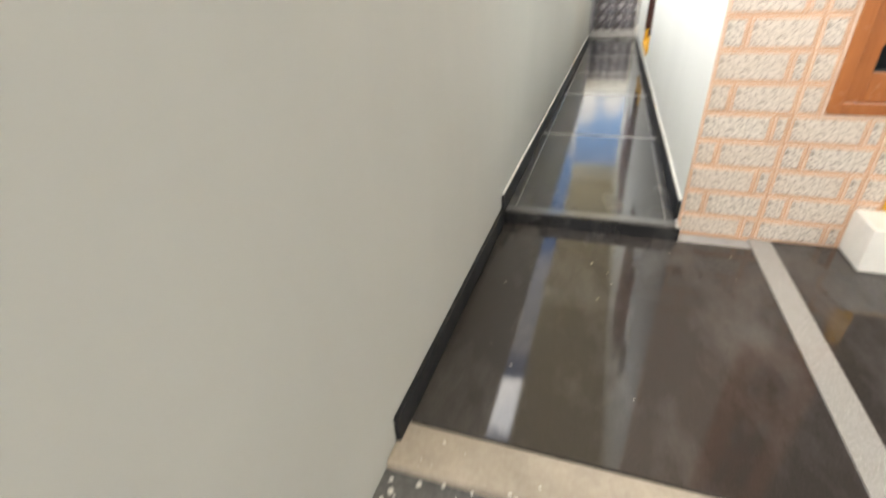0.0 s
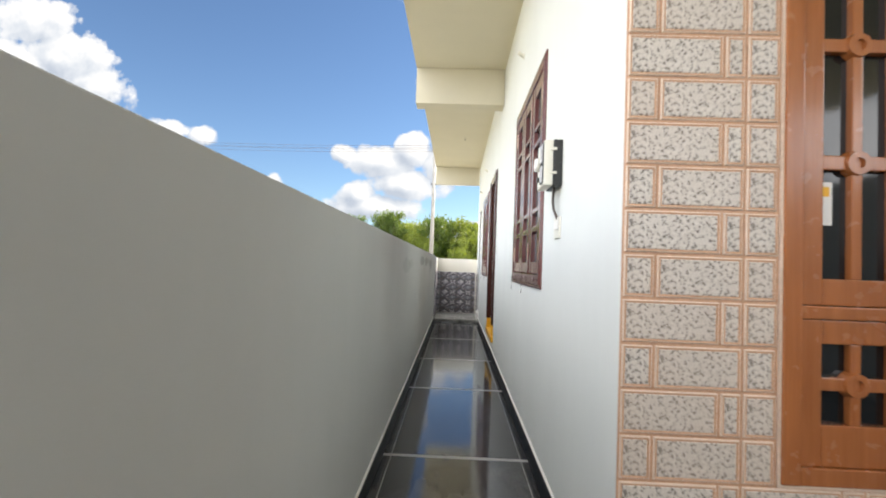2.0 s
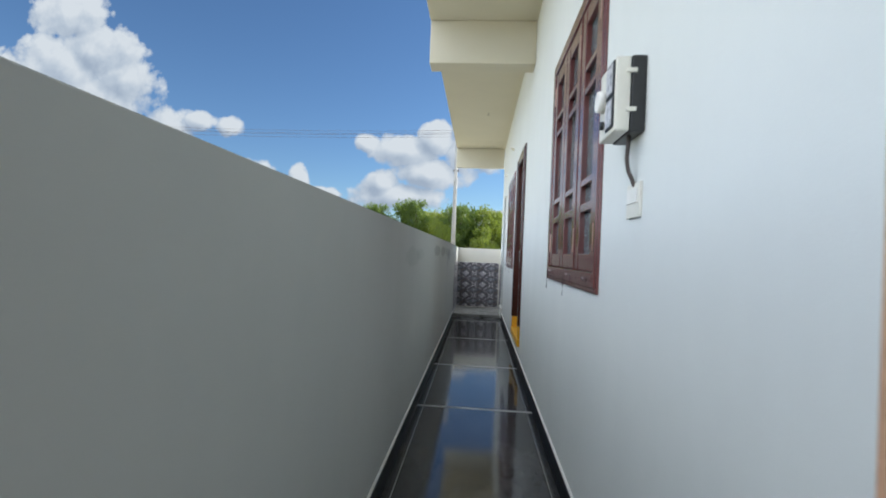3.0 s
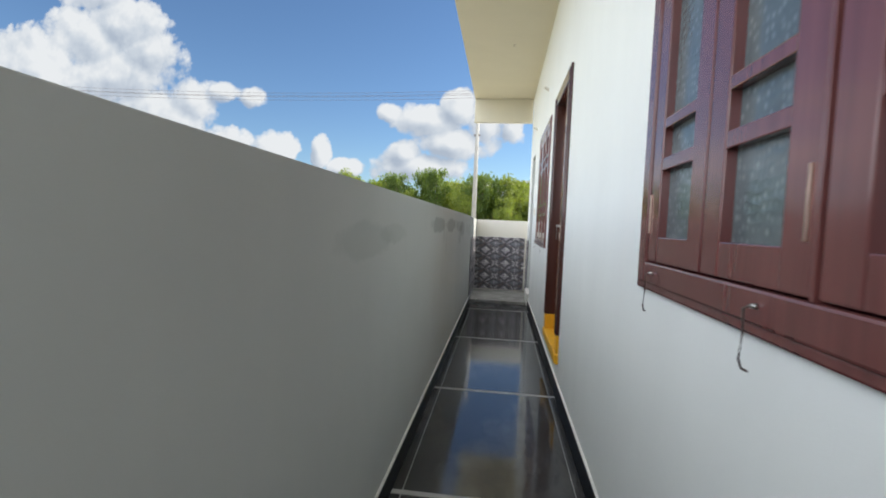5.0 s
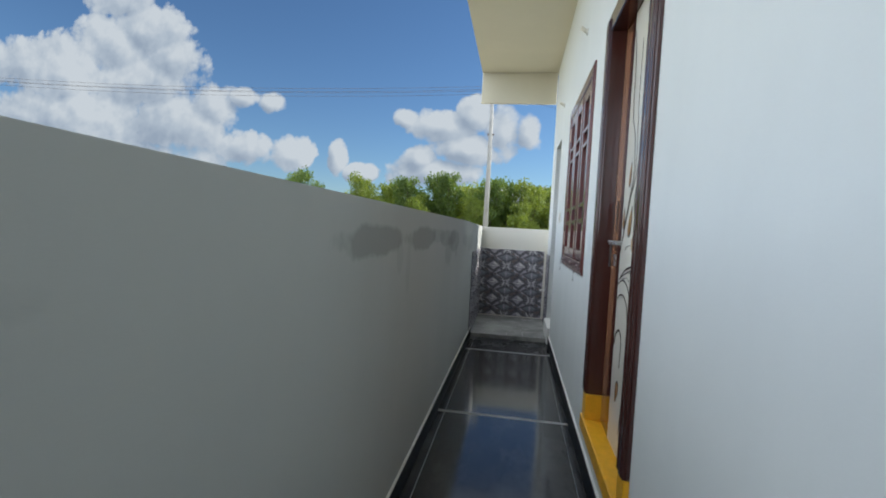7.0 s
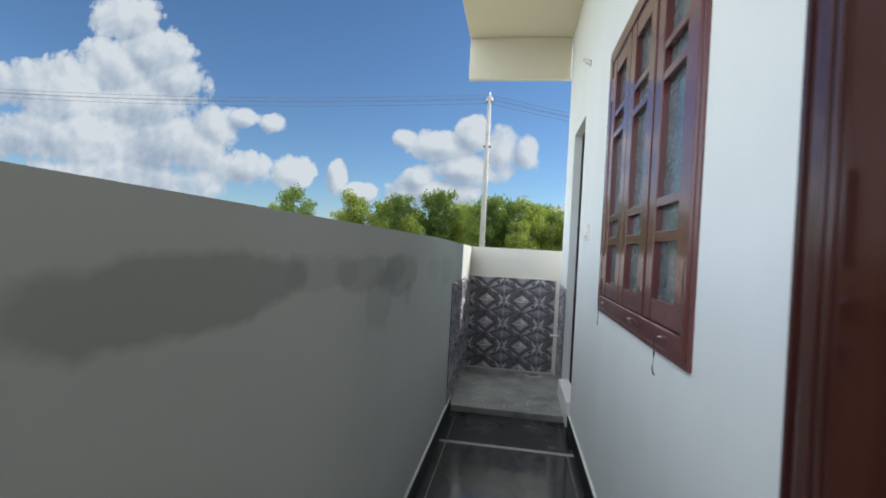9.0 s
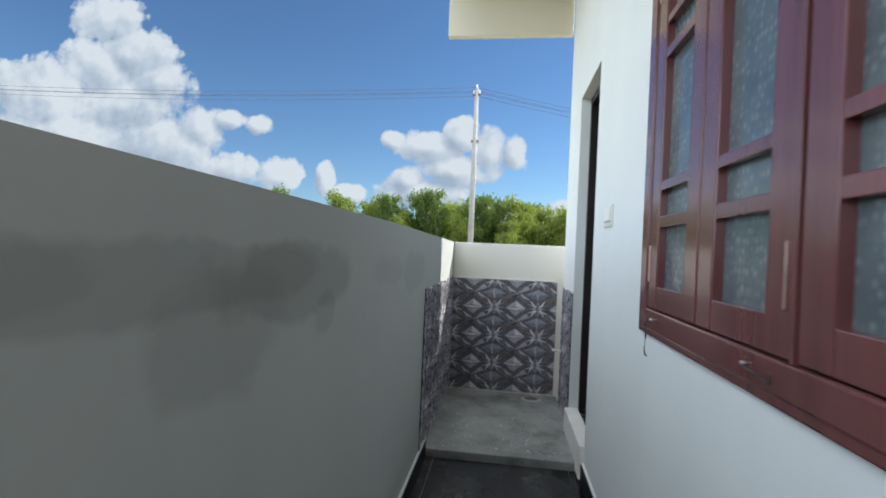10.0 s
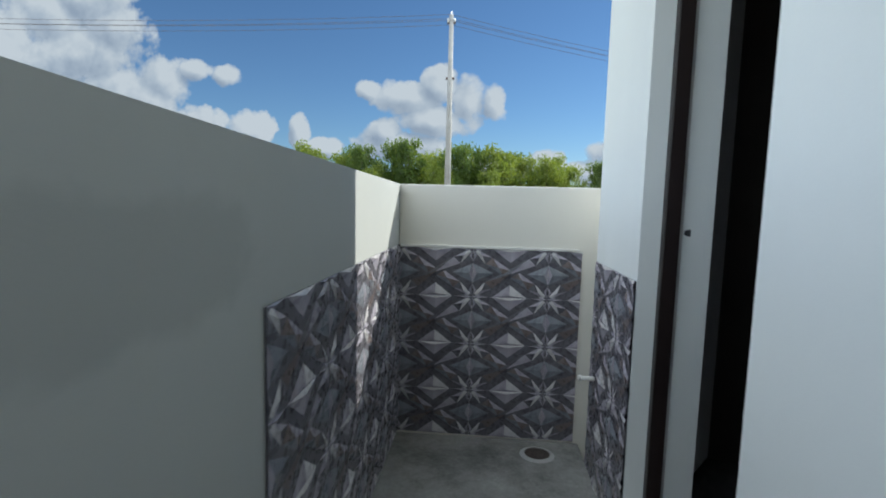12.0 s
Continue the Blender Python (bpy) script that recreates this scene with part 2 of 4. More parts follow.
def cloud_material():
    """Cauliflower heaps of cloud, lit from the upper right, with greyer hollows; a thin veil higher up."""
    n = Nodes("cumulus", 1.0)

    def field(co, heaps):
        f = None
        for x, z, rx, rz in heaps:
            v = n.t.nodes.new("ShaderNodeVectorMath")
            v.operation = "MULTIPLY_ADD"
            n.link(co, v.inputs[0])
            v.inputs[1].default_value = (1 / rx, 0, 1 / rz)
            v.inputs[2].default_value = (-x / rx, 0, -z / rz)
            q = n.t.nodes.new("ShaderNodeVectorMath")
            q.operation = "LENGTH"
            n.link(v.outputs[0], q.inputs[0])
            f = q.outputs["Value"] if f is None else n.math("MINIMUM", f, q.outputs["Value"])
        return f

    def noise_at(co, scale, detail):
        k = n.add("ShaderNodeTexNoise", Scale=scale, Detail=detail, Roughness=0.5)
        n.link(co, k.inputs["Vector"])
        return n.math("SUBTRACT", k.outputs["Fac"], 0.5)

    def puffs(co):
        v = n.add("ShaderNodeTexVoronoi", Scale=0.0125, Detail=2.5, Roughness=0.5, Lacunarity=2.3)
        v.normalize = True
        n.link(co, v.inputs["Vector"])
        return n.math("SUBTRACT", 0.42, v.outputs["Distance"])

    def height(co):
        lumps = n.math("ADD", n.math("MULTIPLY", puffs(co), 1.0), n.math("MULTIPLY", noise_at(co, 0.005, 5.0), 1.2))
        return n.math("ADD", n.math("SUBTRACT", 0.84, field(co, TOWER + SMALL)), lumps)

    off = n.t.nodes.new("ShaderNodeVectorMath")
    off.operation = "ADD"
    n.link(n.co, off.inputs[0])
    off.inputs[1].default_value = (22, 0, 26)
    here, there = height(n.co), height(off.outputs[0])
    edge = n.math("ADD", n.math("MULTIPLY", noise_at(n.co, 0.03, 4.0), 0.5), here)
    crisp = n.math("ADD", 3.6, n.math("MULTIPLY", noise_at(n.co, 0.004, 2.0), 9.0))
    alpha = n.math("MULTIPLY", edge, crisp, True)
    rise = n.math("MULTIPLY", n.math("SUBTRACT", here, there), 0.6)
    shade = n.math("ADD", n.math("ADD", rise, 0.55), n.math("MULTIPLY", noise_at(n.co, 0.0035, 3.0), 0.7))
    tint = n.ramp(shade, [(0.25, (0.53, 0.58, 0.65)), (0.5, (0.74, 0.77, 0.80)), (0.72, (1.0, 0.98, 0.94))])
    thin = n.math("ADD", n.math("SUBTRACT", 1.0, field(n.co, VEIL)), n.math("MULTIPLY", noise_at(n.co, 0.003, 4.0), 0.7))
    alpha = n.math("MAXIMUM", alpha, n.math("MULTIPLY", n.math("MULTIPLY", thin, 1.4, True), 0.6))
    em = n.t.nodes.new("ShaderNodeEmission")
    n.link(tint, em.inputs[0])
    em.inputs[1].default_value = 0.40
    tr = n.t.nodes.new("ShaderNodeBsdfTransparent")
    mx = n.t.nodes.new("ShaderNodeMixShader")
    n.link(alpha, mx.inputs[0])
    n.link(tr.outputs[0], mx.inputs[1])
    n.link(em.outputs[0], mx.inputs[2])
    n.link(mx.outputs[0], n.t.nodes["Material Output"].inputs[0])
    return n.mat


# ---- builders ----


def box(bm, x0, x1, y0, y1, z0, z1, bevel=0.0, mi=0):
    vs = [bm.verts.new((x, y, z)) for x in (x0, x1) for y in (y0, y1) for z in (z0, z1)]
    fs = [bm.faces.new([vs[i] for i in q]) for q in ((0, 1, 3, 2), (4, 6, 7, 5), (0, 4, 5, 1), (2, 3, 7, 6), (0, 2, 6, 4), (1, 5, 7, 3))]
    for f in fs:
        f.material_index = mi
    if bevel:
        es = list({e for f in fs for e in f.edges})
        r = bmesh.ops.bevel(bm, geom=es, offset=bevel, segments=2, affect="EDGES", profile=0.6)
        for f in r["faces"]:
            f.material_index = mi
    return bm


def one_box(x0, x1, y0, y1, z0, z1, bevel=0.0):
    return box(bmesh.new(), x0, x1, y0, y1, z0, z1, bevel)


def cyl(bm, a, b, ra, rb=None, seg=12):
    a, b = Vector(a), Vector(b)
    rb = ra if rb is None else rb
    q = (b - a).to_track_quat("Z", "Y")
    rings = []
    for c, r in ((a, ra), (b, rb)):
        rings.append([bm.verts.new(c + q @ Vector((r * math.cos(2 * math.pi * i / seg), r * math.sin(2 * math.pi * i / seg), 0))) for i in range(seg)])
    for i in range(seg):
        bm.faces.new((rings[0][i], rings[0][(i + 1) % seg], rings[1][(i + 1) % seg], rings[1][i])).smooth = True
    bm.faces.new(rings[0][::-1])
    bm.faces.new(rings[1])
    return bm


def tube(bm, pts, r, seg=8):
    """A round tube along a line of points."""
    pts = [Vector(p) for p in pts]
    rings = []
    for i, p in enumerate(pts):
        d = (pts[min(i + 1, len(pts) - 1)] - pts[max(i - 1, 0)]).normalized()
        q = d.to_track_quat("Z", "Y")
        rings.append([bm.verts.new(p + q @ Vector((r * math.cos(2 * math.pi * k / seg), r * math.sin(2 * math.pi * k / seg), 0))) for k in range(seg)])
    for a, b in zip(rings, rings[1:]):
        for k in range(seg):
            bm.faces.new((a[k], a[(k + 1) % seg], b[(k + 1) % seg], b[k])).smooth = True
    bm.faces.new(rings[0][::-1])
    bm.faces.new(rings[-1])
    return bm


def mesh_of(name, bm, *mats):
    bmesh.ops.recalc_face_normals(bm, faces=bm.faces)
    me = bpy.data.meshes.new(name)
    bm.to_mesh(me)
    bm.free()
    for m in mats:
        me.materials.append(m)
    return me


def part(name, bm, material, parent=None, label=""):
    mats = material if isinstance(material, (list, tuple)) else [material]
    ob = new(name, mesh_of(name, bm, *mats))
    ob.parent = parent
    return tagged(ob, label) if label else ob


def structure(name, bm, material, label, category):
    return tagged(part(name, bm, material), label, category, kind="structure")


def thing(name, label, category, at=(0, 0, 0), group=""):
    ob = new(name)
    ob.empty_display_size = 0.05
    ob.location = at
    return tagged(ob, label, category, group)


def pierced(along, a, b, z0, z1, t0, t1, holes):
    """A wall with thickness and openings. along: 'y' (thickness in x) or 'x' (thickness in y). holes: (a0, a1, z0, z1)."""
    cu = sorted({a, b, *(h[0] for h in holes), *(h[1] for h in holes)})
    cz = sorted({z0, z1, *(h[2] for h in holes), *(h[3] for h in holes)})
    cu = [u for u in cu if a <= u <= b]
    cz = [z for z in cz if z0 <= z <= z1]
    full = lambda i, k: 0 <= i < len(cu) - 1 and 0 <= k < len(cz) - 1 and not any(  # noqa: E731
        h[0] < (cu[i] + cu[i + 1]) / 2 < h[1] and h[2] < (cz[k] + cz[k + 1]) / 2 < h[3] for h in holes)
    bm = bmesh.new()
    seen = {}

    def v(u, t, z):
        p = (t, u, z) if along == "y" else (u, t, z)
        if p not in seen:
            seen[p] = bm.verts.new(p)
        return seen[p]

    for i in range(len(cu) - 1):
        for k in range(len(cz) - 1):
            if not full(i, k):
                continue
            u0, u1, w0, w1 = cu[i], cu[i + 1], cz[k], cz[k + 1]
            for t in (t0, t1):
                bm.faces.new((v(u0, t, w0), v(u1, t, w0), v(u1, t, w1), v(u0, t, w1)))
            for di, dk, q in ((-1, 0, ((u0, w0), (u0, w1))), (1, 0, ((u1, w0), (u1, w1))), (0, -1, ((u0, w0), (u1, w0))), (0, 1, ((u0, w1), (u1, w1)))):
                if not full(i + di, k + dk):
                    (p, r), (s, w) = q
                    bm.faces.new((v(p, t0, r), v(s, t0, w), v(s, t1, w), v(p, t1, r)))
    return bm


# ---- plan ----
XH, XL = 0.45, -0.500                 # house wall face, compound wall face
Y0, Y1, YE = 1.985, 10.60, 11.90       # corridor front, wash step, end wall
YH = 11.72                            # rear corner of the house
ZP, ZW, ZE = -0.073, 1.394, 1.361      # porch floor, top of the compound wall, its lower far end
ZS = 3.57                             # underside of the eave
W1, W2 = (3.347, 4.657, 1.104, 2.52), (8.139, 9.460, 1.060, 2.43)
D1, DB = (6.640, 7.650, 0.25, 2.495), (10.475, 11.15, 0.20, 2.405)

structure("ground", one_box(-3000, 3000, -3000, 3000, -0.60, -0.30), M_GROUND, "dry earth with scrubby grass to the horizon", "ground")
bm = bmesh.new()
outline = [(-4.0, -0.32), (YE + 0.10, -0.32), (YE + 0.10, ZE), (9.6, ZW), (-4.0, ZW + 0.004)]
sides = [[bm.verts.new((x, y, z)) for y, z in outline] for x in (XL - 0.12, XL)]
bm.faces.new(sides[0])
bm.faces.new(sides[1][::-1])
for i in range(5):
    bm.faces.new((sides[0][i], sides[0][(i + 1) % 5], sides[1][(i + 1) % 5], sides[1][i]))
bmesh.ops.bevel(bm, geom=bm.edges[:], offset=0.006, segments=2, affect="EDGES", profile=0.6)
structure("wall_left", bm, M_LEFT, "grey-white plastered compound wall with damp patches", "wall")
structure("wall_end", one_box(XL, XH + 4.5, YE, YE + 0.10, -0.32, ZE - 0.001, 0.006), M_END, "low cream plastered wall closing the passage", "wall")
structure("wall_house", pierced("y", Y0 + 0.23, YH, -0.32, ZS + 0.02, XH, XH + 0.23, [W1, W2, D1, DB]), M_HOUSE, "smooth white plastered house wall with openings", "wall")
FX = (0.934, 1.335, 0.585, 2.75)      # side window of the entrance
FD = (1.335, 2.45, 0.17, 2.75)        # entrance opening
structure("wall_front", pierced("x", XH, 4.6, -0.32, ZS + 0.02, Y0 + 0.012, Y0 + 0.23, [FX, FD]), M_HOUSE, "white front wall of the house behind the brick tiles", "wall")
structure("wall_back", one_box(XH + 0.23, 4.6, YH - 0.1, YH, -0.32, ZS), M_HOUSE, "plain white rear wall of the house", "wall")
structure("wall_side", one_box(4.6, 4.83, Y0, YH, -0.32, ZS), M_HOUSE, "plain white far side wall of the house", "wall")
# unseen wall added to hold back light from the side
structure("light_block_side", one_box(4.6, 4.72, -4.0, Y0 - 0.01, -0.32, 2.4), M_LEFT, "unseen grey wall added to block light from the yard side", "wall")
# the unseen front part, out to -3.2, is added to shade the porch
structure("roof", one_box(-0.622, 5.2, -3.2, YH + 0.11, ZS + 0.004, ZS + 0.16, 0.01), M_SOFFIT, "cream painted concrete roof slab with a wide eave, lengthened unseen to shade the yard", "roof")
for yb in (6.06, 11.745):
    structure("eave_beam", one_box(-0.615, XH - 0.003, yb, min(yb + 0.23, YH + 0.09), 3.14, ZS + 0.002, 0.008), M_SOFFIT, "cream painted concrete beam under the eave", "beam")

# rooms behind the openings
structure("floor_room", one_box(XH + 0.23, 4.6, Y0 + 0.23, YE - 0.23, 0.10, 0.17), M_GRANITE, "dark polished floor of the unlit rooms", "floor")
structure("wall_room", one_box(XH + 0.23, 4.6, 5.2, 5.32, 0.17, ZS), M_INNER, "cream painted partition deep in the room", "wall")
structure("wall_room", one_box(XH + 0.23, 4.6, 7.9, 8.0, 0.17, ZS), M_INNER, "cream painted partition between rooms", "wall")
structure("wall_room", one_box(XH + 0.23, 4.6, 9.95, 10.05, 0.17, ZS), M_INNER, "cream painted partition beside the bathroom", "wall")
# a framed black sheet stands for the darkness of an inner doorway
inner = thing("hall_doorway", "framed doorway in the unlit hall, its darkness a black sheet", "door", (2.2, 5.2, 0.17))
part("frame", one_box(-0.5, 0.5, -0.05, -0.004, 0, 2.1, 0.004), M_DARKWOOD, inner)
part("leaf", one_box(-0.42, 0.42, -0.075, -0.052, 0, 2.02, 0.004), M_BLACKP, inner)

# wash area
wash = structure("wash_floor", one_box(XL, XH - 0.001, Y1, YE, -0.3, 0.050, 0.008), M_CONC, "stained grey concrete floor of the wash corner", "floor")
drain = thing("floor_drain", "round floor drain with a pale worn cement rim", "drain", (0.225, 11.76, 0.050))
bm = bmesh.new()
for r0, r1, h0, h1 in ((0.062, 0.085, 0.008, 0.001),):
    rings = [[bm.verts.new((r * math.cos(2 * math.pi * i / 24), r * math.sin(2 * math.pi * i / 24) * 0.9, h)) for i in range(24)] for r, h in ((r0, 0.001), (r0, h0), (r1, h1))]
    for a, b in zip(rings, rings[1:]):
        for i in range(24):
            bm.faces.new((a[i], a[(i + 1) % 24], b[(i + 1) % 24], b[i]))
part("rim", bm, M_STRIP, drain, "pale cement rim")
part("grate", cyl(bmesh.new(), (0, 0, 0.0005), (0, 0, 0.004), 0.06, seg=24), M_IRON, drain, "dark sunken grate")

# floors under the slabs
structure("porch_base", one_box(XL, 4.6, 0.38, Y0, -0.3, ZP - 0.012), M_STRIP, "cement bed under the porch slabs", "floor")
structure("porch_edge", one_box(XL, 4.6, 0.22, 0.38, -0.3, ZP - 0.004, 0.012), M_CEMENT, "rough tan cement edge of the porch", "edging")
structure("front_yard", one_box(XL, 4.6, -4.0, 0.22, -0.3, ZP - 0.035), M_ROUGH, "rough dark unfinished slab before the porch", "floor")
# unseen wall added to hold back light from behind the porch
structure("light_block_yard", one_box(XL - 0.12, 4.83, -4.12, -4.0, -0.32, 2.4), M_LEFT, "unseen grey wall added to block light from behind the yard", "wall")
cor = structure("corridor_floor", one_box(XL, XH, Y0 - 0.10, Y1, -0.3, -0.012), M_STRIP, "pale cement bed showing as joints of the passage floor", "floor")
structure("baseboard_left", one_box(XL, XL + 0.018, Y0 - 0.12, Y1 - 0.002, -0.01, 0.10, 0.003), M_SKIRT, "thin dark granite skirting along the compound wall", "skirting")
structure("baseboard_porch", one_box(XL, XL + 0.018, 0.30, Y0 - 0.122, ZP - 0.01, 0.02, 0.003), M_SKIRT, "thin dark granite skirting along the porch", "skirting")
structure("baseboard_right", one_box(XH - 0.018, XH, Y0 + 0.02, Y1 - 0.002, -0.01, 0.10, 0.003), M_SKIRT, "thin dark granite skirting along the house wall", "skirting")


# thin uneven mortar bead on top of the skirtings
for nm, x0, x1, y0, y1, z in (("left", XL + 0.0005, XL + 0.013, Y0 - 0.12, Y1 - 0.002, 0.100), ("right", XH - 0.013, XH - 0.0005, Y0 + 0.02, Y1 - 0.002, 0.100)):
    part("mortar_bead", one_box(x0, x1, y0, y1, z - 0.001, z + 0.007, 0.002), M_WHITE, bpy.data.objects["baseboard_" + nm], "thin pale mortar bead")


# ---- windows of the passage ----
def hook(parent, y, z, x, long=0.13, lying=False):
    """A bent wire stay on an eyelet, hanging down or lying along the sill."""
    if lying:
        line = [(x, y, z), (x - 0.010, y, z), (x - 0.013, y - 0.02, z - 0.004), (x - 0.010, y - long, z - 0.012), (x - 0.012, y - long - 0.004, z + 0.008)]
    else:
        line = [(x, y, z), (x - 0.012, y, z + 0.002), (x - 0.020, y + 0.006, z - 0.006), (x - 0.018, y + 0.006, z - long * 0.5), (x - 0.020, y + 0.010, z - long), (x - 0.022, y - 0.006, z - long - 0.012), (x - 0.024, y - 0.03, z - long - 0.010)]
    h = part("hook", tube(bmesh.new(), line, 0.0024, 6), M_IRON, parent, "thin bent iron stay hook")
    part("eyelet", cyl(bmesh.new(), (x + 0.001, y, z), (x - 0.011, y, z), 0.005, 0.004, 10), M_STEEL, h, "small steel eyelet")


def window(name, w, label, lying):
    y0, y1, z0, z1 = w
    root = thing(name, label, "window", (0, 0, 0))
    root["kind"] = "structure"
    xo = XH - 0.018                                    # proud of the plaster
    fw, fn = 0.066, 0.032
    for nm, b in (("frame_side", (y0, y0 + fn, z0, z1)), ("frame_side", (y1 - fw, y1, z0, z1)), ("frame_bottom", (y0 + fn, y1 - fw, z0, z0 + fw)), ("frame_top", (y0 + fn, y1 - fw, z1 - fw, z1))):
        p = part(nm, one_box(xo, XH + 0.09, *b, 0.006), M_MAROON, root)
    # outer moulding bead
    for b in ((y0 - 0.022, y0, z0 - 0.022, z1 + 0.022), (y1, y1 + 0.022, z0 - 0.022, z1 + 0.022), (y0, y1, z0 - 0.022, z0), (y0, y1, z1, z1 + 0.022)):
        part("moulding", one_box(XH - 0.012, XH + 0.004, *b, 0.005), M_MAROON, root)
    n, gap = 3, 0.004
    iy0, iy1, iz0, iz1 = y0 + fn, y1 - fw, z0 + fw, z1 - fw
    mull = 0.012
    wid = (iy1 - iy0 - mull) / n
    part("mullion", one_box(xo + 0.002, XH + 0.08, iy0 + wid + 0.001, iy0 + wid + mull - 0.001, iz0, iz1, 0.002), M_MAROON, root)
    edges = [iy0, iy0 + wid + mull, iy0 + 2 * wid + mull]
    xs0, xs1 = XH - 0.012, XH + 0.026
    for s, e in enumerate(edges):
        a, b = e + gap, e + wid - gap
        st = 0.083
        sh = part("shutter", box(bmesh.new(), xs0, xs1, a, a + st, iz0 + gap, iz1 - gap, 0.004), M_MAROON, root)
        bm = bmesh.new()
        box(bm, xs0, xs1, b - st, b, iz0 + gap, iz1 - gap, 0.004)
        part("stile", bm, M_MAROON, sh)
        h = iz1 - iz0
        rails = [(0, 0.062), (0.216, 0.245), (0.312, 0.336), (0.658, 0.682), (0.746, 0.768), (0.93, 1.0)]
        for k, (r0, r1) in enumerate(rails):
            lo = iz0 + gap if k == 0 else iz0 + r0 * h
            hi = iz1 - gap if k == 5 else iz0 + r1 * h
            part("rail", one_box(xs0 + 0.002, xs1 - 0.002, a + st - 0.001, b - st + 0.001, lo, hi, 0.003), M_MAROON, sh)
        for (r0, r1), (q0, q1) in zip(rails, rails[1:]):
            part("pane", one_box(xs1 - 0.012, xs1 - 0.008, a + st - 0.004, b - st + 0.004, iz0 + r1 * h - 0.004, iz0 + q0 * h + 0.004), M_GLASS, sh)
        hy = a + 0.016 if s != 2 else b - 0.014
        for hz in (iz0 + 0.09, iz1 - 0.21):
            part("hinge", one_box(xs0 - 0.005, xs0 + 0.001, hy - 0.003, hy + 0.003, hz, hz + 0.12, 0.002), M_COPPER, sh, "slim copper-toned hinge knuckle")
        hook(root, (a + b) / 2 + (-0.05, -0.07, 0.11)[s], z0 + fw * 0.55, xo, 0.10, s == lying)
    return root


window("window_1", W1, "closed maroon three-shutter window with pebbled panes and hanging hooks", 0)
window("window_2", W2, "closed maroon three-shutter window beside the bathroom", 1)
# unseen dark boards, added so that the rooms stay dark behind the panes
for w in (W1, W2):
    structure("reveal", one_box(XH + 0.10, XH + 0.12, w[0], w[1], w[2], w[3]), M_DARKWOOD, "unseen dark board added behind the panes in place of the unlit room", "window lining")


# ---- passage door ----
def ribbon(bm, pts, w0, w1, x):
    """A flat tapering line in the plane of the door leaf; pts as (y, z)."""
    steps = []
    n = len(pts)
    for i in range(n - 1):
        p0, p1, p2, p3 = (Vector(pts[max(0, min(n - 1, i + k))]) for k in (-1, 0, 1, 2))
        for s in range(8):
            t = s / 8
            steps.append(0.5 * (2 * p1 + (p2 - p0) * t + (2 * p0 - 5 * p1 + 4 * p2 - p3) * t * t + (3 * p1 - p0 - 3 * p2 + p3) * t ** 3))
    steps.append(Vector(pts[-1]))
    rows = []
    for i, p in enumerate(steps):
        d = (steps[min(i + 1, len(steps) - 1)] - steps[max(i - 1, 0)]).normalized()
        w = w0 + (w1 - w0) * i / (len(steps) - 1)
        o = Vector((-d.y, d.x)) * w / 2
        rows.append([bm.verts.new((xx, q.x, q.y)) for xx in (x, x - 0.0015) for q in (p - o, p + o)])
    for a, b in zip(rows, rows[1:]):
        bm.faces.new((a[2], a[3], b[3], b[2]))
        bm.faces.new((a[0], b[0], b[2], a[2]))
        bm.faces.new((a[1], a[3], b[3], b[1]))
    return bm


def drop(bm, cy, cz, size, turn, x, fat=0.42):
    pts = []
    for i in range(28):
        a = 2 * math.pi * i / 28
        u, v = math.cos(a), math.sin(a) * math.sin(a / 2 + 0.0001) ** 1.3 * fat * 1.6
        c, s = math.cos(turn), math.sin(turn)
        pts.append((cy + size * (u * c - v * s), cz + size * (u * s + v * c)))
    top = [bm.verts.new((x - 0.0015, *p)) for p in pts]
    low = [bm.verts.new((x, *p)) for p in pts]
    bm.faces.new(top)
    for i in range(28):
        bm.faces.new((top[i], top[(i + 1) % 28], low[(i + 1) % 28], low[i]))
    return bm


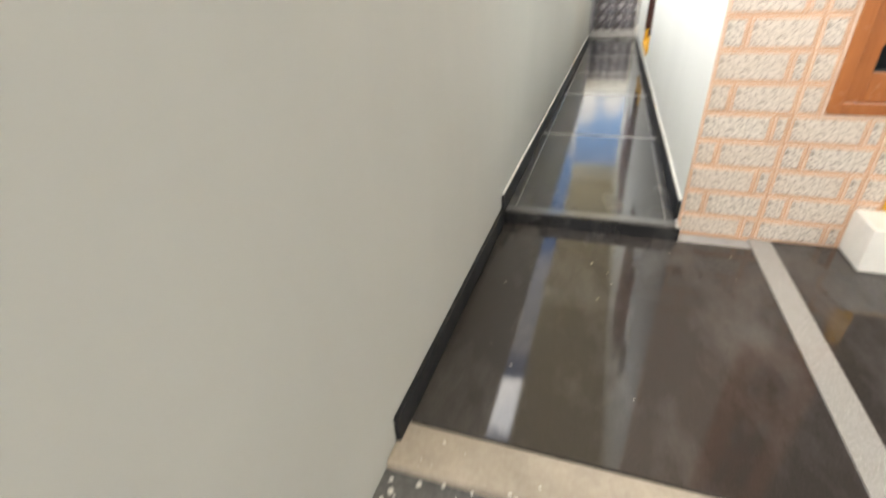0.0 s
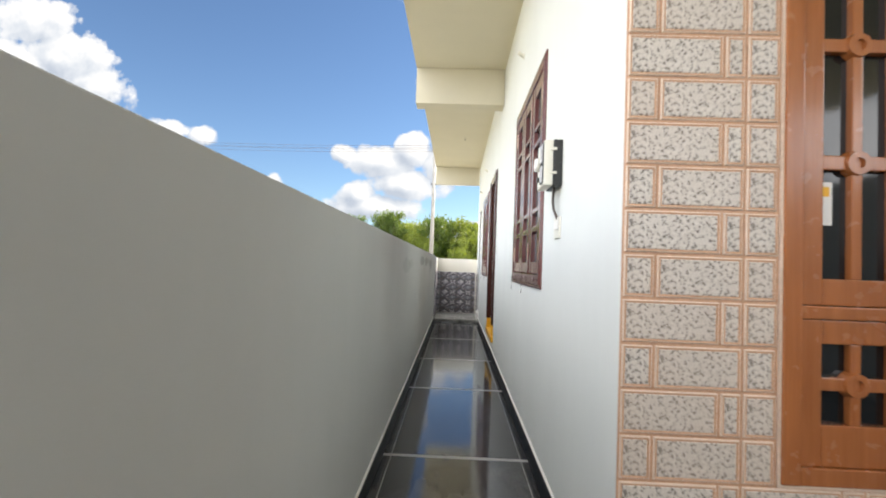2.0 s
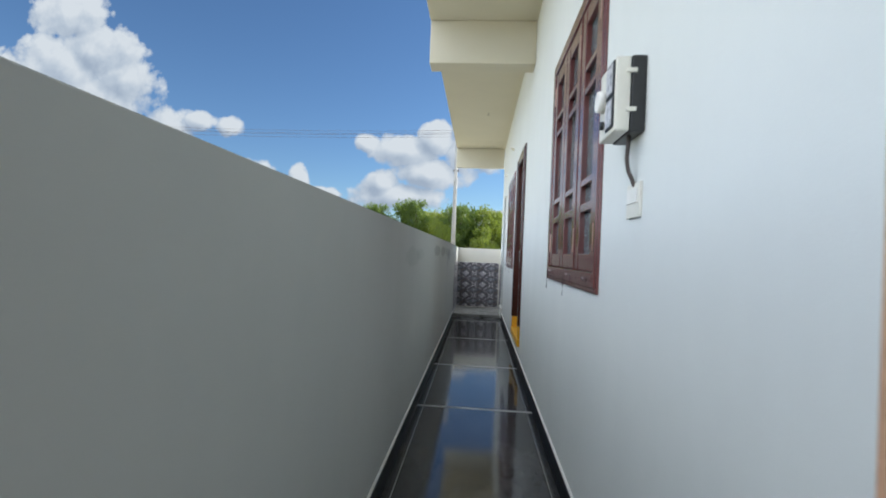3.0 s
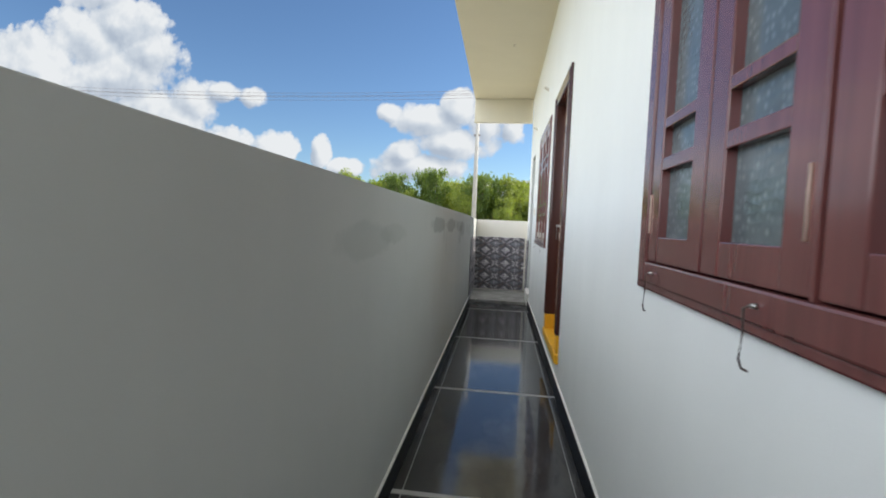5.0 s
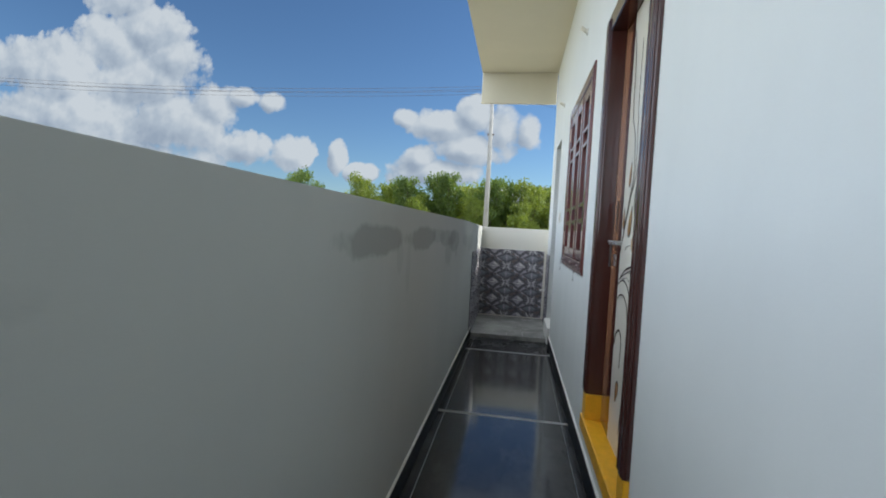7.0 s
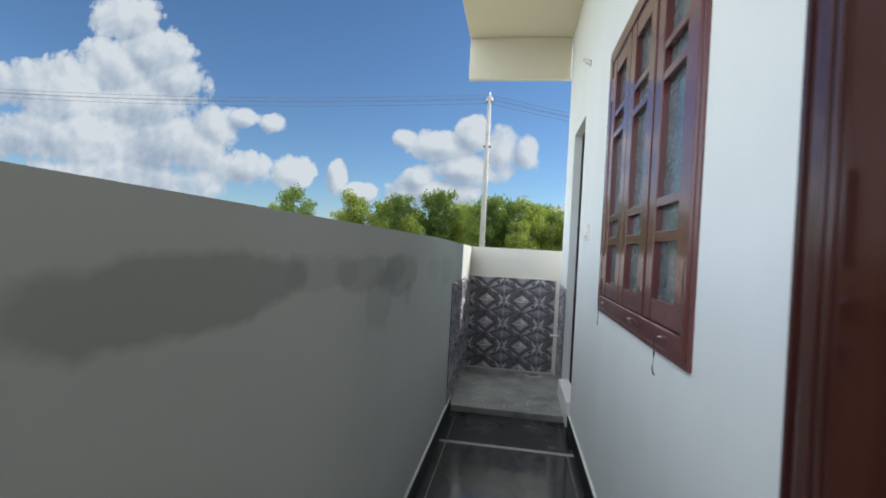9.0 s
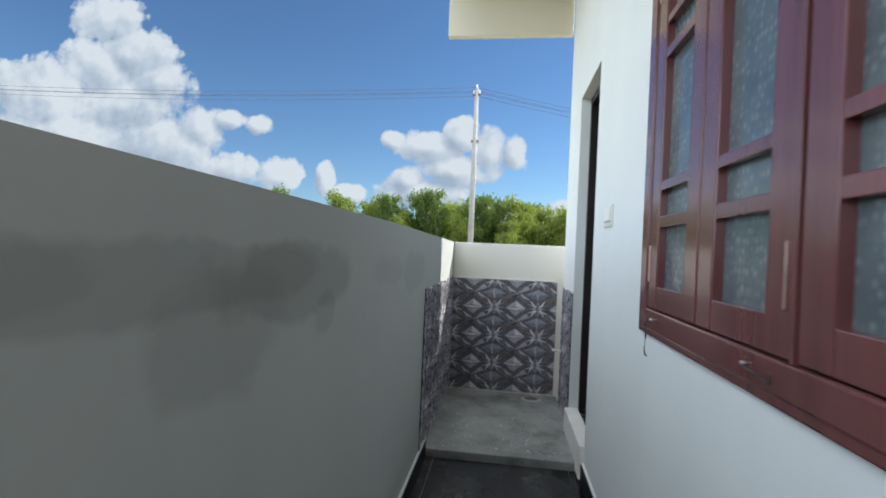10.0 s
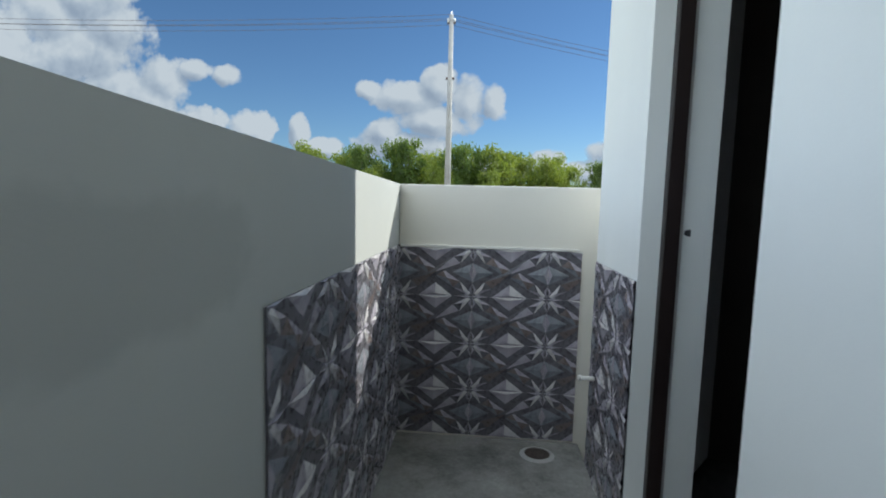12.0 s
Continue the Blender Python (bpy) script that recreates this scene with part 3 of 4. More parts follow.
def passage_door():
    y0, y1, z0, z1 = D1
    root = thing("door_1", "closed brown door with a cream flower-print panel and yellow sill", "door")
    root["kind"] = "structure"
    fw, zy = 0.10, z0 + 0.19
    for a, b in ((y0, y0 + fw), (y1 - fw, y1)):
        part("jamb", one_box(XH - 0.02, XH + 0.12, a, b, zy, z1, 0.008), M_DARKWOOD, root)
        part("jamb_foot", one_box(XH - 0.021, XH + 0.121, a - 0.001, b + 0.001, z0 + 0.05, zy, 0.006), M_YELLOW, root, "yellow painted foot of the jamb")
        part("moulding", one_box(XH - 0.03, XH - 0.018, a + 0.022, b - 0.045, zy + 0.002, z1 - 0.03, 0.005), M_DARKWOOD, root)
        for e in (a + 0.003, b - 0.017):
            part("bead", one_box(XH - 0.027, XH - 0.0185, e, e + 0.014, zy + 0.002, z1 - 0.03, 0.004), M_DARKWOOD, root)
    part("head", one_box(XH - 0.02, XH + 0.12, y0 + fw, y1 - fw, z1 - fw, z1, 0.008), M_DARKWOOD, root)
    part("sill", one_box(XH - 0.03, XH + 0.2, y0 - 0.012, y1 + 0.012, z0 - 0.03, z0 + 0.048, 0.01), M_YELLOW, root, "yellow painted cement sill")
    x = XH + 0.062
    a, b, lo, hi = y0 + fw + 0.004, y1 - fw - 0.004, z0 + 0.055, z1 - fw - 0.004
    leaf = part("leaf", one_box(x, x + 0.035, a, b, lo, hi, 0.003), M_PLANK, root, "varnished brown board leaf")
    for q0, q1 in ((7.326, 7.40), (6.895, 6.974)):
        part("dark_band", one_box(x - 0.003, x + 0.001, q0, q1, lo + 0.004, hi - 0.004), M_DARKWOOD, leaf, "dark brown vertical band")
    px0, px1 = 6.975, 7.325
    part("panel", one_box(x - 0.004, x + 0.001, px0, px1, lo + 0.004, hi - 0.004), M_PANEL, leaf, "glossy cream panel")
    f = x - 0.0045
    upper = [([(7.24, 1.86), (7.18, 1.776), (7.158, 1.67), (7.157, 1.607), (7.19, 1.516), (7.267, 1.366), (7.318, 1.24)], 0.004, 0.006),
             ([(7.15, 2.2), (7.155, 1.95), (7.14, 1.805), (7.125, 1.72), (7.127, 1.645), (7.145, 1.57), (7.18, 1.498)], 0.003, 0.005),
             ([(6.98, 1.85), (7.02, 1.745), (7.062, 1.70), (7.086, 1.64), (7.117, 1.57), (7.18, 1.498), (7.236, 1.40), (7.295, 1.29)], 0.006, 0.007),
             ([(6.985, 1.60), (7.03, 1.592), (7.068, 1.565), (7.098, 1.522), (7.103, 1.463), (7.083, 1.408), (7.043, 1.384), (7.0, 1.389)], 0.004, 0.016),
             ([(7.31, 2.3), (7.27, 2.15), (7.26, 2.0), (7.24, 1.86)], 0.006, 0.004), ([(7.22, 1.25), (7.183, 1.268), (7.13, 1.275)], 0.002, 0.003)]
    lower = [([(7.305, 1.10), (7.218, 1.15), (7.095, 1.18), (7.0, 1.20)], 0.004, 0.012), ([(7.287, 1.112), (7.166, 1.147), (7.066, 1.166), (6.985, 1.168)], 0.007, 0.005),
             ([(7.143, 1.152), (7.064, 1.148), (7.0, 1.132)], 0.003, 0.007), ([(7.32, 1.08), (7.231, 1.107), (7.16, 1.1), (7.102, 1.068), (7.067, 1.02), (7.04, 0.97), (7.02, 0.88), (7.03, 0.7)], 0.007, 0.009),
             ([(7.318, 1.008), (7.259, 1.034), (7.185, 1.037), (7.123, 1.005), (7.094, 0.955), (7.077, 0.88), (7.08, 0.62), (7.11, 0.42)], 0.007, 0.009),
             ([(7.311, 0.787), (7.292, 0.836), (7.244, 0.866), (7.204, 0.86), (7.175, 0.82), (7.18, 0.7)], 0.014, 0.006), ([(7.231, 1.112), (7.155, 1.126), (7.10, 1.112)], 0.002, 0.003)]
    for pts, w0, w1 in upper + lower:
        part("stem", ribbon(bmesh.new(), pts, w0, w1, f), M_LINE, leaf)
    # petals: centre, half length, way the tip points, plumpness
    for cy, cz, s, tip, fat in ((7.212, 1.603, 0.059, 1.72, 0.26), (7.287, 1.401, 0.052, 1.61, 0.26), (7.158, 1.382, 0.074, 1.85, 0.34), (7.050, 1.273, 0.068, -2.85, 0.50),
                                (7.040, 1.05, 0.058, -2.07, 0.40), (7.02, 1.86, 0.055, 1.4, 0.40), (7.2, 0.58, 0.058, -1.3, 0.40)):
        o = part("petal_outline", drop(bmesh.new(), cy, cz, s, tip, f, fat), M_LINE, leaf)
        part("petal", drop(bmesh.new(), cy - 0.06 * s * math.cos(tip), cz - 0.06 * s * math.sin(tip), s * 0.78, tip, f - 0.002, fat), M_DROP, o, "amber shaded petal")
    latch = part("latch", cyl(bmesh.new(), (x - 0.03, 7.50, 1.285), (x - 0.03, 7.27, 1.277), 0.006), M_STEEL, leaf, "steel sliding latch")
    for q in (7.45, 7.38, 7.30):
        part("bracket", one_box(x - 0.037, x - 0.003, q - 0.009, q + 0.009, 1.270, 1.292, 0.003), M_STEEL, latch)
    part("hasp", one_box(x - 0.040, x - 0.034, 7.375, 7.405, 1.16, 1.285, 0.006), M_IRON, latch, "dark hanging hasp")
    part("keyhole_plate", one_box(x - 0.006, x + 0.001, 7.43, 7.47, 1.16, 1.22, 0.003), M_STEEL, leaf)
    part("slot_pull", one_box(x - 0.008, x + 0.001, 7.442, 7.45, 1.34, 1.50, 0.003), M_IRON, leaf)
    return root


passage_door()


# ---- bathroom door ----
def bathroom_door():
    y0, y1, z0, z1 = DB
    root = thing("door_2", "grey flush bathroom door standing ajar in a white reveal", "door")
    root["kind"] = "structure"
    part("sill", one_box(XH - 0.03, XH + 0.062, y0, y1, z0 - 0.19, z0 + 0.004, 0.006), M_WHITE, root, "white painted plinth under the doorway")
    part("threshold", one_box(XH + 0.0625, XH + 0.23, y0, y1, z0 - 0.19, z0 + 0.002, 0.004), M_BLACK, root, "dark granite threshold")
    part("jamb", one_box(XH + 0.065, XH + 0.115, y1 - 0.03, y1, z0, z1, 0.004), M_EBONY, root)
    part("jamb", one_box(XH + 0.065, XH + 0.115, y0, y0 + 0.03, z0, z1, 0.004), M_EBONY, root)
    part("head", one_box(XH + 0.065, XH + 0.115, y0 + 0.03, y1 - 0.03, z1 - 0.05, z1, 0.004), M_EBONY, root)
    leaf = part("leaf", one_box(0, 0.03, -0.55, 0, z0 + 0.01, z1 - 0.055, 0.003), M_DOORGREY, root, "grey painted flush leaf")
    leaf.matrix_basis = pose(XH + 0.118, y1 - 0.02, 0, 0, 0, 140)
    part("bolt", cyl(bmesh.new(), (-0.004, -0.04, 1.19), (-0.02, -0.04, 1.19), 0.012), M_BLACKP, leaf, "small black bolt")
    return root


bathroom_door()
# added sheet and wall with the bathroom's shade put into their colour
structure("bathroom_gloom_sheet", one_box(XH + 0.232, 1.898, YH - 0.118, YH - 0.102, 0.172, ZS), M_GLOOM, "near-black sheet added on the rear wall for the shade of the unlit bathroom", "wall tiles")
structure("bathroom_wall", one_box(1.9, 2.0, 10.05, YH - 0.102, 0.17, ZS), M_GLOOM, "wall deep in the bathroom, its shade put into a near-black colour", "wall")


# ---- entrance ----
def entrance_window():
    x0, x1, z0, z1 = FX
    root = thing("side_window", "orange teak side window with dark panes and carved rosettes", "window")
    root["kind"] = "structure"
    yf = Y0 - 0.012

    def bar(name, a, b, c, d, y=yf, parent=root, t=0.05):
        return part(name, one_box(a, b, y, y + t, c, d, 0.004), M_TEAK, parent)

    bar("frame_side", x0, x0 + 0.055, z0, z1, yf - 0.006, root, 0.11)
    bar("frame_side", x1 - 0.03, x1 + 0.045, 0.502, z1, yf - 0.006, root, 0.16)
    bar("frame_bottom", x0 + 0.055, x1 - 0.03, z0, z0 + 0.055, yf - 0.004, root, 0.1)
    bar("frame_rail", x0 + 0.055, x1 - 0.03, 1.085, 1.125, yf - 0.002, root, 0.08)
    bar("frame_top", x0 + 0.055, x1 - 0.03, z1 - 0.06, z1, yf - 0.004, root, 0.1)

    def ring(cx, cz, parent):
        bm = bmesh.new()
        n = 16
        loops = []
        for r, y in ((0.017, 0.02), (0.017, -0.012), (0.036, -0.012), (0.043, 0.02)):
            loops.append([bm.verts.new((cx + r * math.cos(2 * math.pi * i / n), yf + 0.012 + y, cz + r * math.sin(2 * math.pi * i / n))) for i in range(n)])
        for a, b in zip(loops, loops[1:]):
            for i in range(n):
                bm.faces.new((a[i], a[(i + 1) % n], b[(i + 1) % n], b[i]))
        part("rosette", bm, M_TEAK, parent)
        part("rosette_centre", cyl(bmesh.new(), (cx, yf + 0.022, cz), (cx, yf + 0.03, cz), 0.0165, seg=14), M_DARKWOOD, parent)

    def sash(a, b, c, d, px, rows):
        """A sash a..b, c..d with two columns of panes px and the rows between rosettes."""
        s = bar("sash", a, px[0], c, d, yf + 0.006)
        bar("stile", px[3], b, c, d, yf + 0.006, s)
        bar("rail", px[0], px[3], c, rows[0][0], yf + 0.006, s)
        bar("rail", px[0], px[3], rows[-1][1], d, yf + 0.006, s)
        bar("muntin", px[1], px[2], rows[0][0], rows[-1][1], yf + 0.010, s, 0.03)
        for (r0, r1), (q0, q1) in zip(rows, rows[1:]):
            bar("muntin", px[0], px[1], r1, q0, yf + 0.010, s, 0.03)
            bar("muntin", px[2], px[3], r1, q0, yf + 0.010, s, 0.03)
            ring((px[1] + px[2]) / 2, (r1 + q0) / 2, s)
        for r0, r1 in rows:
            for u0, u1 in ((px[0], px[1]), (px[2], px[3])):
                part("pane", one_box(u0 - 0.004, u1 + 0.004, yf + 0.034, yf + 0.038, r0 - 0.004, r1 + 0.004), M_DGLASS, s)

    px = (1.055, 1.144, 1.176, 1.264)
    sash(0.991, 1.303, 0.642, 1.083, px, [(0.765, 0.868), (0.908, 1.010)])
    sash(0.991, 1.303, 1.127, z1 - 0.062, px, [(1.208, 1.545), (1.590, 1.915), (1.957, 2.28), (2.322, 2.64)])
    sticker = part("sticker", one_box(1.058, 1.100, yf + 0.030, yf + 0.0335, 1.375, 1.510, 0.0), M_WHITE, root, "white paper sticker on the glass")
    part("sticker_mark", one_box(1.068, 1.090, yf + 0.0285, yf + 0.0298, 1.465, 1.495, 0.0), M_YELLOW, sticker, "yellow printed mark")
    return root


entrance_window()
door = thing("door_frame", "yellow painted foot and threshold of the open entrance", "door frame", (0, 0, 0))
door["kind"] = "structure"
part("threshold", one_box(1.302, 2.47, Y0 - 0.022, Y0 + 0.10, 0.150, 0.285, 0.008), M_YELLOW, door)
part("post_foot", one_box(1.304, 1.381, Y0 - 0.024, Y0 + 0.10, 0.287, 0.50, 0.006), M_YELLOW, door)
part("post", one_box(2.40, 2.47, Y0 - 0.02, Y0 + 0.12, 0.287, 2.75, 0.006), M_TEAK, door)
step = structure("entrance_step", one_box(1.195, 2.7, Y0 - 0.235, Y0 - 0.002, ZP, 0.145, 0.012), M_WHITE, "white painted cement step below the entrance", "step")


# ---- things on the house wall ----
def meter_box():
    r = thing("electricity_meter", "cream electricity meter box with a black back on the wall", "electricity meter", (XH, 2.85, 1.622))
    w, h = 0.19, 0.235
    part("back_box", one_box(-0.045, 0.0, 0, w, 0, h, 0.005), M_BLACKP, r, "black plastic back half")
    body = part("cover", one_box(-0.092, -0.046, 0.002, w - 0.002, 0.002, h - 0.002, 0.008), M_PLASTIC, r, "cream plastic cover")
    for a, b, c, d in ((0.02, 0.085, 0.125, 0.215), (0.02, 0.085, 0.025, 0.105)):
        q = part("window_frame", one_box(-0.0975, -0.0915, a - 0.008, b + 0.008, c - 0.008, d + 0.008, 0.002), M_BLACKP, body, "black rim of a clear window")
        part("display", one_box(-0.0995, -0.097, a, b, c, d), M_TILE_L, q, "grey clear window")
    part("dial", cyl(bmesh.new(), (-0.115, 0.135, 0.13), (-0.09, 0.135, 0.13), 0.034, 0.038, 20), M_WHITE, body, "white round boss")
    part("knob", cyl(bmesh.new(), (-0.105, 0.13, 0.05), (-0.09, 0.13, 0.05), 0.014, seg=14), M_BLACKP, body, "dark round knob")
    for z in (0.06, 0.18):
        part("clip", one_box(-0.060, -0.030, -0.006, 0.006, z, z + 0.014, 0.002), M_PLASTIC, r, "cream plastic clip")
    return r


meter_box()
cable = thing("cable", "grey bent cable hanging from the meter box", "cable", (XH - 0.03, 2.91, 1.622))
part("sheath", tube(bmesh.new(), [(0, 0, 0.004), (0, 0.004, -0.03), (0.0, 0.012, -0.07), (0.006, 0.012, -0.11), (0.016, 0.0, -0.14), (0.022, -0.004, -0.16)], 0.007), M_IRON, cable)


def wall_plate(name, label, y, z, w, h, rows):
    r = thing(name, label, "switch", (XH, y, z))
    base = part("plate", one_box(-0.010, 0, 0, w, 0, h, 0.003), M_PLASTIC, r)
    for a, b, c, d in rows:
        part("rocker", one_box(-0.014, -0.0095, a * w, b * w, c * h, d * h, 0.0015), M_WHITE, base)
    return r


wall_plate("socket_plate", "white socket plate under the meter cable", 2.85, 1.362, 0.125, 0.11, [(0.12, 0.88, 0.42, 0.85)])
part("slot", one_box(XH - 0.0165, XH - 0.0098, 2.87, 2.95, 1.380, 1.386), M_BLACKP, bpy.data.objects["socket_plate"])
sw = wall_plate("switch_plate", "white switch plate with a blank cover beside the bathroom door", 10.00, 1.435, 0.165, 0.105, [(0.10, 0.86, 0.30, 0.92)])
part("slot", one_box(-0.0115, -0.0098, 0.016, 0.142, 0.024, 0.027), M_IRON, sw, "thin shadow gap under the cover")
for q in (0.008, 0.156):
    part("screw", cyl(bmesh.new(), (-0.0098, q, 0.052), (-0.0115, q, 0.052), 0.004, seg=10), M_IRON, sw, "small dark screw")
for y, z in ((4.40, 2.98), (8.72, 2.88), (10.36, 2.75)):
    b = thing("lamp_holder", "small white empty lamp holder on the wall", "lamp holder", (XH, y, z), "lamp holders")
    part("base", cyl(bmesh.new(), (0, 0, 0), (-0.012, 0, 0), 0.026, 0.022, 16), M_WHITE, b)
    part("socket", cyl(bmesh.new(), (-0.008, 0, 0), (-0.055, -0.006, 0.028), 0.014, 0.017, 14), M_PLASTIC, b)
for y in (9.15,):
    fan_hook = thing("ceiling_hook", "small dark iron hook under the eave", "hook", (0.03, y, ZS + 0.004))
    part("ring", tube(bmesh.new(), [(0.012 * math.cos(a * 0.7), 0, -0.02 + 0.012 * math.sin(a * 0.7)) for a in range(9)], 0.003, 6), M_IRON, fan_hook)
    part("shank", cyl(bmesh.new(), (0, 0, 0), (0, 0, -0.01), 0.004, seg=8), M_IRON, fan_hook)
stub = thing("pipe_stub", "short white capped pipe stub in the wash corner tiles", "pipe", (XH - 0.012, 11.60, 0.51))
part("pipe", cyl(bmesh.new(), (0, 0, 0), (-0.055, 0, 0), 0.010), M_WHITE, stub)
part("cap", cyl(bmesh.new(), (-0.055, 0, 0), (-0.07, 0, 0), 0.013), M_WHITE, stub)


# ---- outside ----
def electric_pole():
    p = thing("electric_pole", "tall grey concrete electricity pole with a small crossarm", "pole", (-1.475, 27.07, -0.30))
    part("shaft", cyl(bmesh.new(), (0, 0, 0), (0, 0, 8.3), 0.13, 0.08, 8), M_POLE, p)
    arm = part("crossarm", one_box(-0.16, 0.16, -0.04, 0.04, 8.0, 8.06, 0.01), M_IRON, p)
    part("crossarm", one_box(-0.16, 0.16, -0.05, 0.05, 6.05, 6.13, 0.01), M_IRON, p)
    for x in (-0.12, 0.0, 0.12):
        part("insulator", cyl(bmesh.new(), (x, 0, 8.06 if x else 8.3), (x, 0, 8.2 if x else 8.44), 0.035, 0.022, 10), M_WHITE, arm)
    return p


electric_pole()
for k, (dz, dy) in enumerate(((8.05, 0.0), (7.95, 0.35), (7.82, -0.25), (7.70, 0.1))):
    for end, sag in (((-45.0, 23.5 + dy, dz + 0.9), 0.9), ((28.0, 36.5 + dy, dz - 1.2), 0.7)):
        a, b = Vector((-1.475, 27.07 + 0.3 * dy, dz - 0.02)), Vector(end)
        pts = [a.lerp(b, i / 24) - Vector((0, 0, sag * 4 * (i / 24) * (1 - i / 24))) for i in range(25)]
        w = thing("power_line", "thin dark overhead power line", "cable", tuple(a), "power lines")
        part("wire", tube(bmesh.new(), [p - a for p in pts], 0.007, 5), M_IRON, w)


def tree_mesh(seed, height, spread, leaf_mat, leaves=5200):
    """Trunk with limbs, and a crown of loose leaf clumps with gaps."""
    rnd = random.Random(seed)
    tb = bmesh.new()
    fork = height * 0.30
    cyl(tb, (0, 0, 0), (0.1, 0, fork), 0.16, 0.11, 8)
    tips = []
    for i in range(9):
        a = 2 * math.pi * i / 9 + rnd.uniform(-0.3, 0.3)
        r = spread * rnd.uniform(0.35, 0.8)
        tip = Vector((math.cos(a) * r, math.sin(a) * r, height * rnd.uniform(0.45, 0.90)))
        mid = Vector((math.cos(a) * r * 0.4, math.sin(a) * r * 0.4, (fork + tip.z) * 0.5))
        cyl(tb, (0.1, 0, fork * rnd.uniform(0.8, 1.0)), mid, 0.07, 0.045, 6)
        cyl(tb, mid, tip, 0.045, 0.015, 6)
        tips += [mid, tip, tip.lerp(mid, 0.5)]
    tips += [Vector((rnd.uniform(-0.3, 0.3) * spread, rnd.uniform(-0.3, 0.3) * spread, height * rnd.uniform(0.75, 0.95))) for _ in range(6)]
    tips += [Vector((rnd.uniform(-0.9, 0.9) * spread, rnd.uniform(-0.9, 0.9) * spread, height * rnd.uniform(0.12, 0.4))) for _ in range(8)]
    verts, faces = [], []
    for _ in range(leaves):
        c = rnd.choice(tips)
        r = spread * 0.34
        v = Vector((rnd.gauss(0, 1), rnd.gauss(0, 1), rnd.gauss(0, 0.8)))
        p = c + v.normalized() * r * rnd.random() ** 0.45
        s = rnd.uniform(0.10, 0.19)
        q = Euler((rnd.uniform(0, 6.3), rnd.uniform(0, 6.3), rnd.uniform(0, 6.3))).to_quaternion()
        n0 = len(verts)
        for u, w, k in ((-1, 0, 0), (-0.2, -0.45, 0.12), (1, 0, 0), (-0.2, 0.45, 0.12)):
            verts.append(tuple(p + q @ Vector((u * s, w * s, k * s))))
        faces.append((n0, n0 + 1, n0 + 2, n0 + 3))
    me = bpy.data.meshes.new("crown")
    me.from_pydata(verts, [], faces)
    me.materials.append(leaf_mat)
    return mesh_of("trunk", tb, M_BARK), me


KINDS = [tree_mesh(3, 6.6, 2.3, M_LEAF), tree_mesh(5, 7.4, 2.0, M_LEAF_B), tree_mesh(8, 6.2, 2.7, M_LEAF), tree_mesh(13, 7.0, 2.4, M_LEAF_B)]
rnd = random.Random(21)
for x, y, k, s in ((-23.2, 53, 3, 1.03), (-16.2, 52, 0, 1.0), (-13.4, 54, 2, 0.98), (-11.2, 51, 1, 0.92), (-8.9, 53, 3, 0.98), (-7.2, 52, 1, 1.02), (-5.1, 54, 2, 1.0),
                   (-2.6, 51, 1, 0.95), (-0.9, 53, 3, 0.96), (1.2, 52, 0, 1.0), (3.2, 54, 2, 0.98), (5.4, 53, 0, 0.88), (7.8, 55, 2, 0.86), (10.5, 54, 1, 0.8),
                   (-19.8, 57, 2, 0.82), (-14.9, 58, 1, 0.9), (-6.2, 58, 0, 1.0), (2.3, 58, 1, 0.96), (-27.5, 58, 0, 0.85), (-3.9, 50, 0, 0.72), (0.2, 49.5, 2, 0.7), (-9.9, 50, 0, 0.72), (-33.0, 56, 2, 0.8), (13.5, 56, 0, 0.85), (-1.7, 57, 2, 1.0), (6.6, 58, 0, 0.98)):
    t = thing("tree", "leafy green tree standing beyond the compound wall", "tree", (x, y, -0.30), "trees behind the wall")
    t.rotation_euler[2] = rnd.uniform(0, 6.28)
    t.scale = (s * rnd.uniform(0.9, 1.1), s * rnd.uniform(0.9, 1.1), s)
    for nm, me in zip(("trunk", "crown"), KINDS[k]):
        o = new(nm, me)
        o.parent = t

bm = bmesh.new()
box(bm, -2600, 1000, 0, 1, -60, 1500)
clouds = structure("backdrop", bm, cloud_material(), "white cumulus clouds on the blue sky", "clouds")
clouds.location = (0, 1500, 0)
clouds.visible_shadow = False


def cloud_glow_material():
    """Broken cumulus over the unseen sky; its glow is added to brighten the passage."""
    n = Nodes("broken_cloud_glow", 1.0)
    fb = n.noise(0.0016, 8, 0.55)
    alpha = n.ramp(fb, [(0.40, (0, 0, 0)), (0.52, (1, 1, 1))])
    em = n.t.nodes.new("ShaderNodeEmission")
    n.link(n.ramp(n.noise(0.004, 6, 0.55), [(0.3, (0.72, 0.75, 0.80)), (0.6, (1.0, 0.98, 0.95))]), em.inputs[0])
    em.inputs[1].default_value = 1.9
    tr = n.t.nodes.new("ShaderNodeBsdfTransparent")
    mx = n.t.nodes.new("ShaderNodeMixShader")
    n.link(alpha, mx.inputs[0])
    n.link(tr.outputs[0], mx.inputs[1])
    n.link(em.outputs[0], mx.inputs[2])
    n.link(mx.outputs[0], n.t.nodes["Material Output"].inputs[0])
    return n.mat


